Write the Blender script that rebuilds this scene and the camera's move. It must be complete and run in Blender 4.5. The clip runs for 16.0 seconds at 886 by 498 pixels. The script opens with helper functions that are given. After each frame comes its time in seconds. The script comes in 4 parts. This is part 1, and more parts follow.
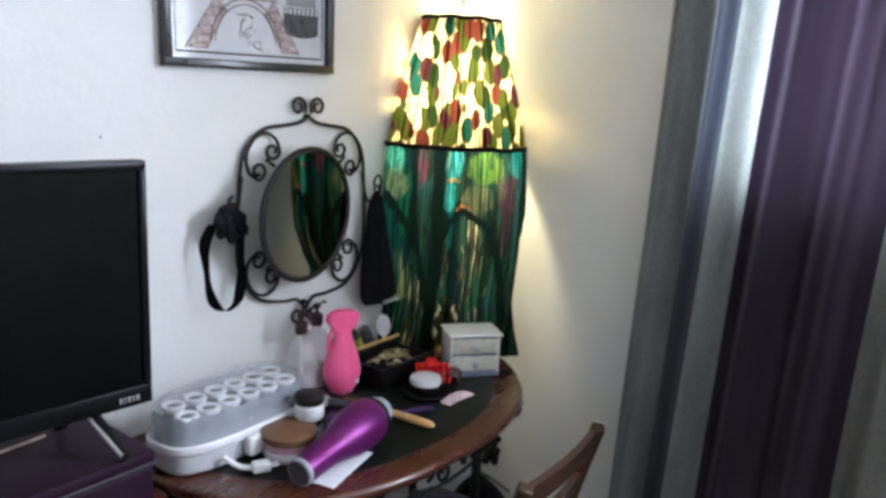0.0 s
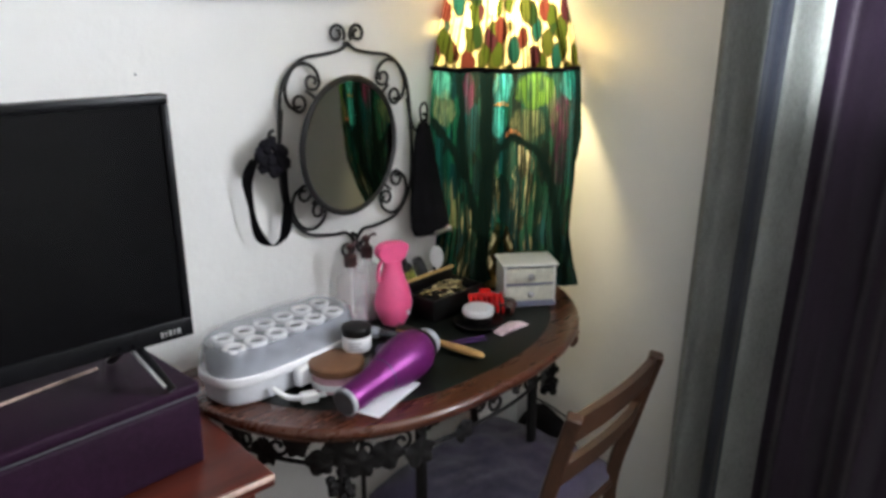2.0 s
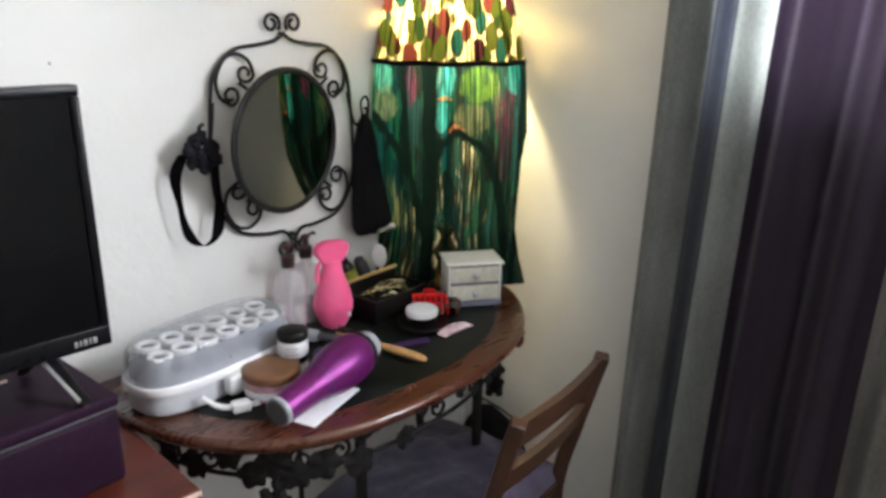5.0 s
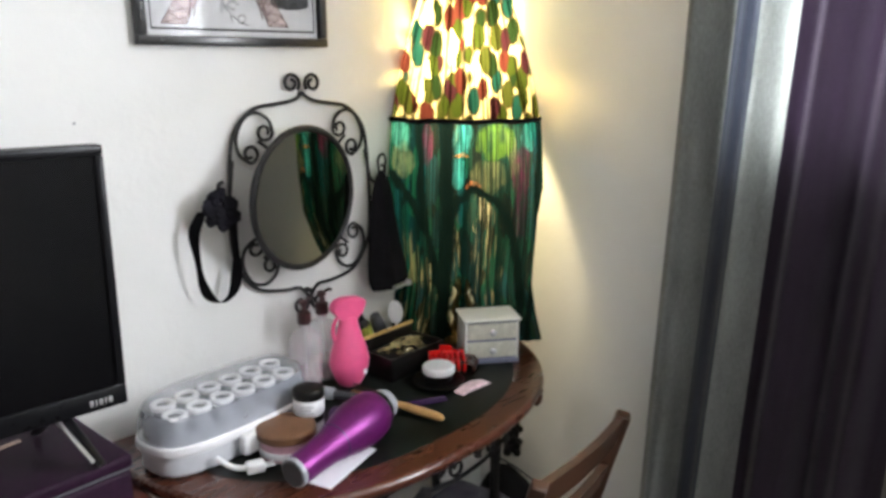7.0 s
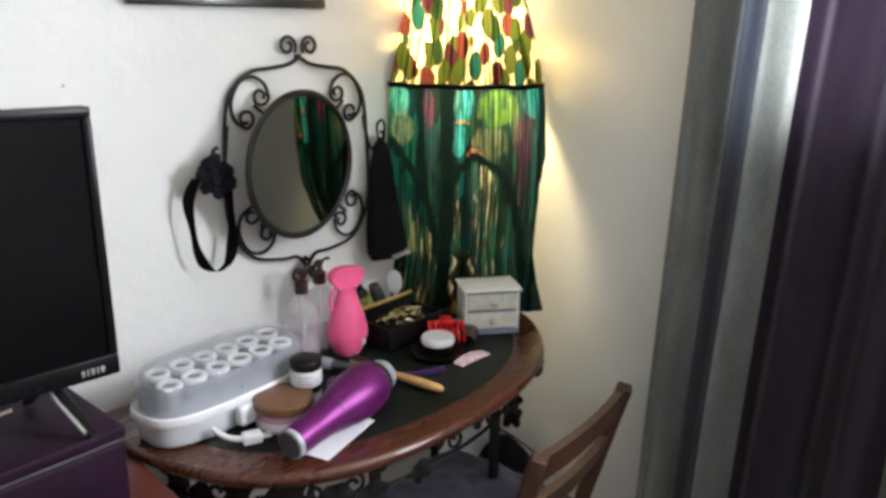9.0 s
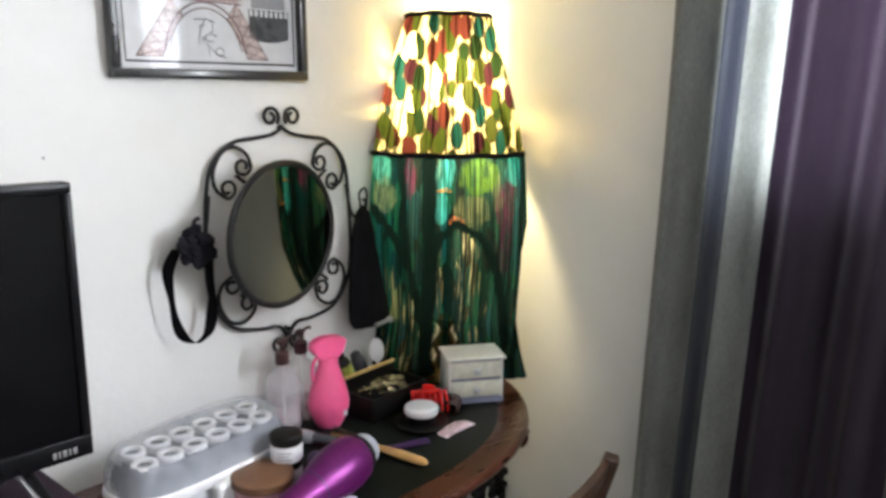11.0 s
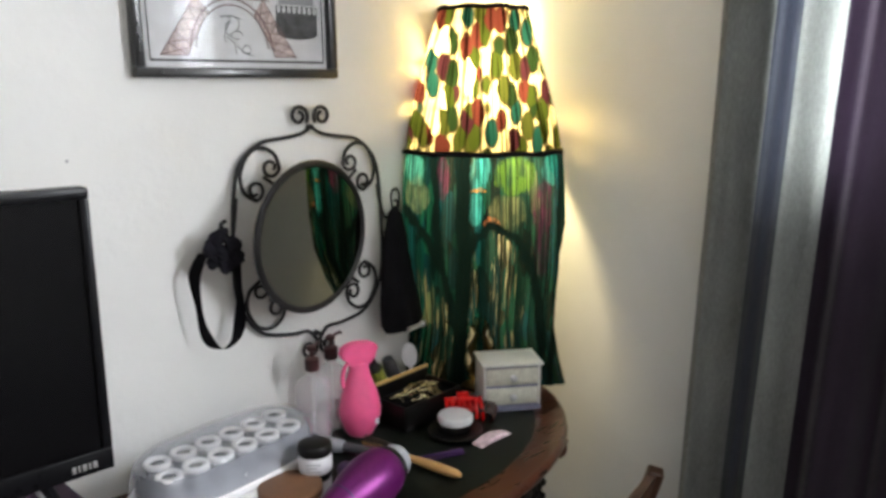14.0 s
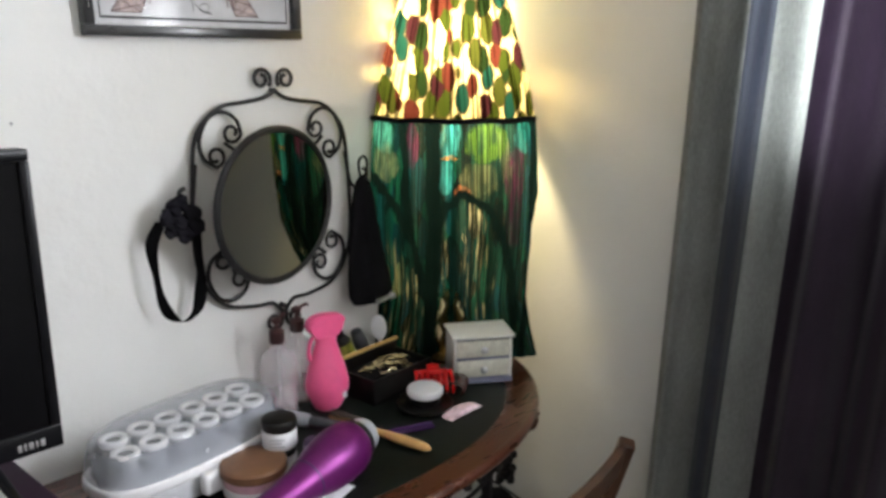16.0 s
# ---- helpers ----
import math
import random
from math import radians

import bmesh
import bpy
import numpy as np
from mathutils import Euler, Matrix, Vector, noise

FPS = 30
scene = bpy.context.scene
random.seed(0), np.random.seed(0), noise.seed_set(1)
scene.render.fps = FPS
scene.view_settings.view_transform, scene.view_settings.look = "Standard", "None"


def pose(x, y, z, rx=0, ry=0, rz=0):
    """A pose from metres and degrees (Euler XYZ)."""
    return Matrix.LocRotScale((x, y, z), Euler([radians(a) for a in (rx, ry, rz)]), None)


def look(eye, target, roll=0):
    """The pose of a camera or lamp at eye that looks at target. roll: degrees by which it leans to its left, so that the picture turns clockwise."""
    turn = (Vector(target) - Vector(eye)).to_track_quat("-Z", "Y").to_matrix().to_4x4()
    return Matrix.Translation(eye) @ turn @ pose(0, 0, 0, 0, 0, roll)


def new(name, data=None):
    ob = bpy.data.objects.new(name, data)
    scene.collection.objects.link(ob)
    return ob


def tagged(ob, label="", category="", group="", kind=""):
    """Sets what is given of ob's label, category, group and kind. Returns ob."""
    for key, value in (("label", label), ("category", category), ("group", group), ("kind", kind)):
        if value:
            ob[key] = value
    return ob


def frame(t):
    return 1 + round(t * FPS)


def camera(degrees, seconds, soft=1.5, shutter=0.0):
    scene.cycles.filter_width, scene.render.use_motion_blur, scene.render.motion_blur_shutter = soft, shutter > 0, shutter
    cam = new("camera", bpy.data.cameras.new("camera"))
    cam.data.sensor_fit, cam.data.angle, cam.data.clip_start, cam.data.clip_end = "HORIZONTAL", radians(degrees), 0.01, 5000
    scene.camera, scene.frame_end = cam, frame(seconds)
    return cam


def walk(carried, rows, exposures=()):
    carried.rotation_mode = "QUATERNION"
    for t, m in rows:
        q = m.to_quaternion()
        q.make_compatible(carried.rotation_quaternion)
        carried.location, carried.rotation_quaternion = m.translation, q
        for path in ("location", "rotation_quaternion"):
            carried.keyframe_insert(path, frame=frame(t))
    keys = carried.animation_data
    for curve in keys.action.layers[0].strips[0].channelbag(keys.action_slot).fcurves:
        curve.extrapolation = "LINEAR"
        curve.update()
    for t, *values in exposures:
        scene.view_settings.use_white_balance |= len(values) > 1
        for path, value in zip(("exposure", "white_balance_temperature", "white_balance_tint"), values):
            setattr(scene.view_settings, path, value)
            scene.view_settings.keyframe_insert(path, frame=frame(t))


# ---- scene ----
cam = camera(61.5, 16.0, soft=3.2)
PATH = [
    (0, (-1.752, -1.56, 1.611), (-0.29, -0.259, 1.197), 3.1),
    (0.5, (-1.735, -1.557, 1.615), (-0.418, -0.12, 1.167), 0.4),
    (1, (-1.705, -1.567, 1.603), (-0.438, -0.114, 1.068), 0.4),
    (1.5, (-1.672, -1.579, 1.593), (-0.419, -0.128, 1.023), -0.0),
    (2, (-1.656, -1.591, 1.587), (-0.381, -0.168, 0.998), -0.3),
    (2.5, (-1.643, -1.595, 1.581), (-0.374, -0.178, 0.962), -0.4),
    (3, (-1.633, -1.587, 1.581), (-0.339, -0.183, 0.985), 0.5),
    (3.5, (-1.622, -1.578, 1.576), (-0.307, -0.196, 0.974), 0.3),
    (4, (-1.61, -1.572, 1.571), (-0.284, -0.202, 0.964), -0.5),
    (4.2, (-1.606, -1.572, 1.577), (-0.26, -0.227, 0.96), 0.0),
    (6.3, (-1.589, -1.55, 1.584), (-0.208, -0.207, 1.048), 0.9),
    (6.5, (-1.592, -1.553, 1.581), (-0.201, -0.2, 1.098), 0.9),
    (7, (-1.597, -1.549, 1.585), (-0.23, -0.166, 1.12), 0.3),
    (7.5, (-1.587, -1.545, 1.581), (-0.261, -0.14, 1.065), -0.5),
    (8, (-1.581, -1.538, 1.574), (-0.248, -0.153, 1.021), 0.1),
    (10.5, (-1.569, -1.512, 1.58), (-0.173, -0.166, 1.087), 1.3),
    (11, (-1.57, -1.51, 1.595), (-0.153, -0.154, 1.205), 0.6),
    (11.5, (-1.572, -1.505, 1.6), (-0.143, -0.147, 1.26), 0.3),
    (12, (-1.571, -1.493, 1.596), (-0.138, -0.143, 1.243), 0.0),
    (12.5, (-1.532, -1.49, 1.598), (-0.125, -0.118, 1.227), 1.7),
    (13, (-1.53, -1.48, 1.608), (-0.17, -0.061, 1.237), 0.3),
    (13.5, (-1.533, -1.474, 1.605), (-0.196, -0.035, 1.228), 0.4),
    (14, (-1.516, -1.467, 1.596), (-0.171, -0.042, 1.196), -0.1),
    (14.5, (-1.505, -1.467, 1.593), (-0.156, -0.05, 1.178), -0.4),
    (15, (-1.497, -1.466, 1.591), (-0.124, -0.076, 1.163), -0.0),
    (15.5, (-1.491, -1.461, 1.582), (-0.11, -0.083, 1.145), 0.1),
    (16, (-1.476, -1.445, 1.577), (-0.094, -0.077, 1.108), 0.3),
]
walk(cam, [(t, look(eye, target, roll)) for t, eye, target, roll in PATH],
     exposures=[(0.0, .11, 5780, 11), (0.8, .12, 6080, 11), (1.5, .08, 6280, 11), (3.5, .24, 6450, 11), (6.5, .27, 6450, 11), (11.0, .28, 6400, 11), (12.2, .08, 6450, 11), (16.0, .03, 6500, 11)])

# ---- light ----
W_X = 0.12            # inner face of the window wall
TOP = 0.82            # table top height
world = bpy.data.worlds.new("daylight")
scene.world = world
world.use_nodes = True
wn = world.node_tree
sky = wn.nodes.new("ShaderNodeTexSky")
sky.sky_type, sky.sun_disc = "NISHITA", False
sky.sun_elevation, sky.sun_rotation = radians(38), radians(60)
wn.links.new(sky.outputs[0], wn.nodes["Background"].inputs[0])
wn.nodes["Background"].inputs[1].default_value = 0.12


def lamp(name, kind, m, power, color, **more):
    data = bpy.data.lights.new(name, kind)
    data.energy, data.color = power, color
    for key, value in more.items():
        if key == "size":
            data.shape, data.size, data.size_y = "RECTANGLE", value[0], value[1]
        if key == "soft":
            data.shadow_soft_size = value
        if key == "angle":
            data.angle = value
    ob = new(name, data)
    ob.matrix_world = m
    return ob


lamp("sun", "SUN", look((4, -6.5, 4), (0, -2, 1)), .6, (1, .96, .9), angle=radians(12))
lamp("window_skylight", "AREA", look((W_X + .10, -1.60, 1.82), (-1, -1.60, 1.66)), 262, (.91, .95, 1.0), size=(1.56, .78))
LAMP_AT = Vector((-.100, -.115, TOP))
lamp("lamp_bulb_light", "POINT", pose(LAMP_AT.x, LAMP_AT.y, 1.62), 27.0, (1, .83, .43), soft=.085)

# ---- materials ----
def nodes_of(name):
    m = bpy.data.materials.new(name)
    m.use_nodes = True
    t = m.node_tree
    return m, t, t.nodes["Principled BSDF"]


def math_node(t, op, a, b=None, c=None, clamp=False):
    n = t.nodes.new("ShaderNodeMath")
    n.operation, n.use_clamp = op, clamp
    for i, v in enumerate((a, b, c)):
        if v is None:
            continue
        if isinstance(v, (int, float)):
            n.inputs[i].default_value = v
        else:
            t.links.new(v, n.inputs[i])
    return n.outputs[0]


def noise_node(t, vec, scale, detail=3.0, rough=.55, dist=0.0):
    n = t.nodes.new("ShaderNodeTexNoise")
    n.inputs["Scale"].default_value, n.inputs["Detail"].default_value = scale, detail
    n.inputs["Roughness"].default_value, n.inputs["Distortion"].default_value = rough, dist
    t.links.new(vec, n.inputs["Vector"])
    return n


def stretch(t, vec, s):
    n = t.nodes.new("ShaderNodeMapping")
    n.inputs["Scale"].default_value = s
    t.links.new(vec, n.inputs["Vector"])
    return n.outputs[0]


def mix(t, fac, a, b):
    n = t.nodes.new("ShaderNodeMix")
    n.data_type = "RGBA"
    for i, v in ((0, fac), (6, a), (7, b)):
        if isinstance(v, (int, float)):
            n.inputs[i].default_value = v
        elif isinstance(v, tuple):
            n.inputs[i].default_value = (*v, 1) if len(v) == 3 else v
        else:
            t.links.new(v, n.inputs[i])
    return n.outputs[2]


def ramp(t, fac, stops, interp="LINEAR"):
    n = t.nodes.new("ShaderNodeValToRGB")
    n.color_ramp.interpolation = interp
    e = n.color_ramp.elements
    while len(e) < len(stops):
        e.new(.5)
    for el, (p, c) in zip(e, stops):
        el.position, el.color = p, (*c, 1)
    t.links.new(fac, n.inputs[0])
    return n.outputs[0]


def mat(name, col, rough=.5, metal=0.0, var=.18, big=4.0, fine=60.0, bump=.08, bscale=180.0, grain=(1, 1, 1), coat=0.0, rvar=.12, spec=.5, sheen=0.0):
    """A surface with a patchy and a fine variation of its colour, uneven gloss and a fine relief."""
    m, t, p = nodes_of(name)
    co = t.nodes.new("ShaderNodeTexCoord").outputs["Object"]
    v = stretch(t, co, grain)
    a, b = noise_node(t, v, big, 3), noise_node(t, v, fine, 4)
    s = math_node(t, "ADD", math_node(t, "MULTIPLY", a.outputs[0], .55), math_node(t, "MULTIPLY", b.outputs[0], .45))
    dark = tuple(max(0, c * (1 - 1.6 * var)) for c in col)
    lite = tuple(min(1, c * (1 + 1.3 * var)) for c in col)
    t.links.new(ramp(t, s, [(.32, dark), (.68, lite)]), p.inputs["Base Color"])
    t.links.new(math_node(t, "ADD", math_node(t, "MULTIPLY", s, 2 * rvar), rough - rvar, clamp=True), p.inputs["Roughness"])
    p.inputs["Metallic"].default_value = metal
    p.inputs["Coat Weight"].default_value = coat
    p.inputs["Coat Roughness"].default_value = .12
    p.inputs["Specular IOR Level"].default_value = spec
    p.inputs["Sheen Weight"].default_value = sheen
    if bump:
        bn = t.nodes.new("ShaderNodeBump")
        bn.inputs["Strength"].default_value, bn.inputs["Distance"].default_value = bump, .004
        t.links.new(noise_node(t, v, bscale, 3).outputs[0], bn.inputs["Height"])
        t.links.new(bn.outputs[0], p.inputs["Normal"])
    return m


def clear(name, col, rough=.08, alpha=.35, trans=.0):
    """A thin clear plastic: mostly see-through, with a gloss."""
    m, t, p = nodes_of(name)
    co = t.nodes.new("ShaderNodeTexCoord").outputs["Object"]
    n = noise_node(t, co, 25, 3)
    p.inputs["Base Color"].default_value = (*col, 1)
    p.inputs["Roughness"].default_value = rough
    t.links.new(math_node(t, "ADD", math_node(t, "MULTIPLY", n.outputs[0], .16), alpha - .08), p.inputs["Alpha"])
    return m


PLASTER = mat("wall_paint", (.76, .755, .735), .62, var=.025, big=1.6, fine=9, bump=.32, bscale=34, rvar=.08)
# darker tone for the walls out of view, so they return less light
FAR_WALL = mat("unseen_wall_dark_tone", (.52, .50, .46), .7, var=.04, big=1.6, fine=9, bump=.3, bscale=34)
CEIL = mat("ceiling_paint", (.8, .8, .78), .8, var=.03, bump=.3, bscale=60)
CARPET = mat("carpet", (.085, .066, .054), .95, var=.3, big=3, fine=160, bump=.6, bscale=400)
WOOD_RIM = mat("cherry_veneer", (.064, .018, .0085), .28, var=.09, big=5, fine=30, grain=(1, 4, 4), bump=.04, coat=.2)
INLAY = mat("dark_green_inlay", (.006, .0085, .007), .40, spec=.22, var=.5, big=9, fine=70, bump=.12, bscale=140)
IRON = mat("wrought_iron", (.010, .009, .009), .55, metal=.2, spec=.25, var=.4, bump=.25, bscale=120)
IRON_MIRROR = mat("black_iron_wire", (.016, .015, .016), .5, metal=.3, var=.35, bump=.2, bscale=200)
CABINET = mat("red_mahogany", (.075, .015, .009), .36, spec=.35, var=.30, big=3, fine=30, grain=(1, 9, 9), bump=.05, coat=.25)
WORN = mat("worn_edge", (.42, .30, .25), .45, var=.35, big=14, fine=90)
PURPLE_BOX = mat("plum_leatherette", (.016, .005, .015), .55, spec=.10, var=.3, big=6, fine=80, bump=.3, bscale=260)
TV_BLACK = mat("tv_plastic", (.005, .005, .006), .30, var=.2, bump=.04, spec=.12)
SCREEN = mat("tv_screen", (.003, .003, .0036), .18, var=.2, bump=0, rvar=.04, spec=.15)
SILVER = mat("brushed_silver", (.62, .62, .63), .32, metal=.9, var=.12, grain=(1, 14, 1))
WHITE_PL = mat("white_plastic", (.72, .72, .74), .35, var=.06, bump=.03)
GREY_PL = mat("grey_plastic", (.30, .31, .34), .38, var=.12, bump=.04)
PALE_GREY = mat("pale_grey_plastic", (.50, .51, .54), .36, var=.08, bump=.03)
DARK_GREY = mat("dark_grey_plastic", (.06, .062, .07), .42, var=.2)
BLACK_PL = mat("black_plastic", (.006, .0055, .0055), .35, spec=.28, var=.3, bump=.08)
BLACK_CLOTH = mat("black_cloth", (.006, .0055, .007), .9, var=.4, big=20, fine=180, bump=.7, bscale=300, spec=.15)
BLACK_FUR = mat("black_ruffle", (.010, .009, .014), .8, var=.6, big=30, fine=200, bump=.8, bscale=320, spec=.2)
DRYER = mat("metallic_purple", (.135, .009, .120), .38, metal=.55, var=.14, big=8, fine=120, bump=.03)
PINK = mat("pink_plastic", (.88, .12, .29), .34, var=.05, big=12, fine=60, bump=.01)
BROWN_LID = mat("brown_lid", (.16, .074, .036), .42, var=.16, big=10, fine=90, bump=.08)
PINK_CREAM = mat("pink_cream_jar", (.52, .30, .36), .3, var=.12, big=18, fine=70)
PAPER = mat("paper", (.78, .79, .82), .8, var=.04, bump=.05)
LABEL_GREY = mat("grey_print", (.34, .34, .36), .7, var=.1)
BRUSH_WOOD = mat("pale_brush_wood", (.52, .30, .11), .38, var=.22, grain=(1, 8, 8), bump=.04)
BRISTLE = mat("dark_bristle", (.05, .03, .02), .7, var=.4)
BAMBOO = mat("pale_wood_rim", (.55, .36, .13), .5, var=.25, big=16, fine=90, grain=(1, 5, 5))
RED_PL = mat("red_plastic", (.62, .012, .012), .22, var=.15)
TORTOISE = mat("tortoiseshell", (.05, .016, .010), .22, var=.7, big=26, fine=60, bump=0)
JEWEL_WHITE = mat("painted_white_wood", (.78, .78, .74), .5, var=.07, big=10, fine=120, bump=.12)
JEWEL_PATTERN = mat("patterned_drawer_paper", (.66, .65, .56), .6, var=.14, big=34, fine=120, bump=.1)
JEWEL_BLUE = mat("blue_grey_trim", (.20, .21, .30), .5, var=.15)
BRASS = mat("aged_brass", (0.080, 0.052, 0.022), .32, metal=.85, var=.4, big=12, fine=80, bump=.1)
PUMP = mat("dark_brown_pump", (.050, .018, .018), .4, var=.2)
SACHET = mat("pink_sachet", (.80, .55, .60), .35, var=.32, big=34, fine=90, bump=.25, bscale=90)
GREEN_LABEL = mat("olive_label", (.26, .28, .045), .45, var=.6, big=40, fine=90)
PICTURE_BLACK = mat("black_lacquer_frame", (.010, .010, .011), .3, var=.3, bump=.05, coat=.2)
GOLD = mat("gold_leaf_frame", (.46, .30, .10), .38, metal=.7, var=.4, big=20, fine=120, bump=.2)
ART_PAPER = mat("sketch_paper", (.74, .74, .76), .7, var=.04, bump=.06)
INK = mat("black_ink", (.03, .03, .035), .7, var=.3)
SEPIA = mat("sepia_pencil", (.60, .48, .46), .8, var=.3, big=40, fine=160)
SEPIA_DARK = mat("dark_sepia_pencil", (.20, .13, .13), .8, var=.3, big=40, fine=160)
GREY_SKETCH = mat("grey_pencil", (.08, .08, .085), .8, var=.5, big=60, fine=200)
OAK = mat("brown_chair_wood", (.060, .026, .014), .38, var=.35, big=4, fine=36, grain=(7, 7, 1), bump=.06, coat=.15)
CUSHION = mat("grey_violet_plush", (.046, .036, .072), .95, var=.40, big=7, fine=130, bump=.8, bscale=220, sheen=.25)
CHROME = mat("hair_clip_metal", (.86, .74, .46), .22, metal=1.0, var=.15, bump=0)
PURPLE_PL = mat("violet_plastic", (.05, .014, .09), .35, var=.2)
CLEAR = clear("clear_bottle", (.84, .78, .82), .08, .26)
CLEAR_LID = clear("smoky_lid", (.50, .52, .57), .07, .30)
LID_SIDE = clear("frosted_lid_side", (.38, .40, .45), .14, .50)
PINK_LIQUID = clear("rosy_liquid", (.80, .66, .70), .2, .34)


def lit_cloth(name, col, thru):
    """Curtain cloth that lets some daylight through."""
    m = mat(name, col, .9, var=.2, big=10, fine=220, bump=.5, bscale=420, grain=(1, 1, .35), sheen=.2)
    t = m.node_tree
    p, out = t.nodes["Principled BSDF"], t.nodes["Material Output"]
    tr, ms = t.nodes.new("ShaderNodeBsdfTranslucent"), t.nodes.new("ShaderNodeMixShader")
    tr.inputs[0].default_value = (*[min(1, c * 2.2 + .02) for c in col], 1)
    ms.inputs[0].default_value = thru
    t.links.new(p.outputs[0], ms.inputs[1])
    t.links.new(tr.outputs[0], ms.inputs[2])
    t.links.new(ms.outputs[0], out.inputs[0])
    return m


CURT_GREY = lit_cloth("grey_curtain", (.275, .285, .272), .0004)
CURT_OLIVE = lit_cloth("taupe_curtain", (.25, .24, .215), .0004)
CURT_SLATE = lit_cloth("slate_curtain", (.062, .070, .090), .0018)
CURT_PLUM = lit_cloth("plum_curtain", (.029, .017, .033), .0045)

# mirror glass
MIRROR, _t, _p = nodes_of("silvered_glass")
_p.inputs["Base Color"].default_value = (.20, .205, .185, 1)
_p.inputs["Metallic"].default_value, _p.inputs["Roughness"].default_value = 1, .03
GLASS = clear("window_glass", (.08, .09, .09), .02, .08)

# lamp bulb
GLOW, _t, _p = nodes_of("lit_bulb")
_p.inputs["Emission Color"].default_value = (1, .82, .50, 1)
_p.inputs["Emission Strength"].default_value = 18


def seg_mask(t, x, z, pts, width, soft=.006):
    """1 near a chain of points in the cloth's plane."""
    best = None
    for (x0, z0), (x1, z1) in zip(pts, pts[1:]):
        dx, dz = x1 - x0, z1 - z0
        l2 = dx * dx + dz * dz
        px, pz = math_node(t, "SUBTRACT", x, x0), math_node(t, "SUBTRACT", z, z0)
        h = math_node(t, "ADD", math_node(t, "MULTIPLY", px, dx / l2), math_node(t, "MULTIPLY", pz, dz / l2), clamp=True)
        ex = math_node(t, "SUBTRACT", px, math_node(t, "MULTIPLY", h, dx))
        ez = math_node(t, "SUBTRACT", pz, math_node(t, "MULTIPLY", h, dz))
        d = math_node(t, "SQRT", math_node(t, "ADD", math_node(t, "MULTIPLY", ex, ex), math_node(t, "MULTIPLY", ez, ez)))
        best = d if best is None else math_node(t, "MINIMUM", best, d)
    return math_node(t, "DIVIDE", math_node(t, "SUBTRACT", width + soft, best), soft, clamp=True)


def blob(t, x, z, cx, cz, rx, rz):
    """1 inside a soft oval."""
    a = math_node(t, "DIVIDE", math_node(t, "SUBTRACT", x, cx), rx)
    b = math_node(t, "DIVIDE", math_node(t, "SUBTRACT", z, cz), rz)
    d = math_node(t, "ADD", math_node(t, "MULTIPLY", a, a), math_node(t, "MULTIPLY", b, b))
    return math_node(t, "MULTIPLY", math_node(t, "SUBTRACT", 1.15, d), 2.5, clamp=True)


def cloth_shader(m, t, p, color, through_fac, lucent, sheer=None):
    out = t.nodes["Material Output"]
    t.nodes.remove(p)
    df, tr, tp = t.nodes.new("ShaderNodeBsdfDiffuse"), t.nodes.new("ShaderNodeBsdfTranslucent"), t.nodes.new("ShaderNodeBsdfTransparent")
    m1, m2 = t.nodes.new("ShaderNodeMixShader"), t.nodes.new("ShaderNodeMixShader")
    for n in (df, tr, tp):
        t.links.new(sheer if sheer is not None and n == tp else color, n.inputs[0])
    m1.inputs[0].default_value = lucent
    t.links.new(df.outputs[0], m1.inputs[1])
    t.links.new(tr.outputs[0], m1.inputs[2])
    t.links.new(through_fac, m2.inputs[0])
    t.links.new(m1.outputs[0], m2.inputs[1])
    t.links.new(tp.outputs[0], m2.inputs[2])
    t.links.new(m2.outputs[0], out.inputs[0])


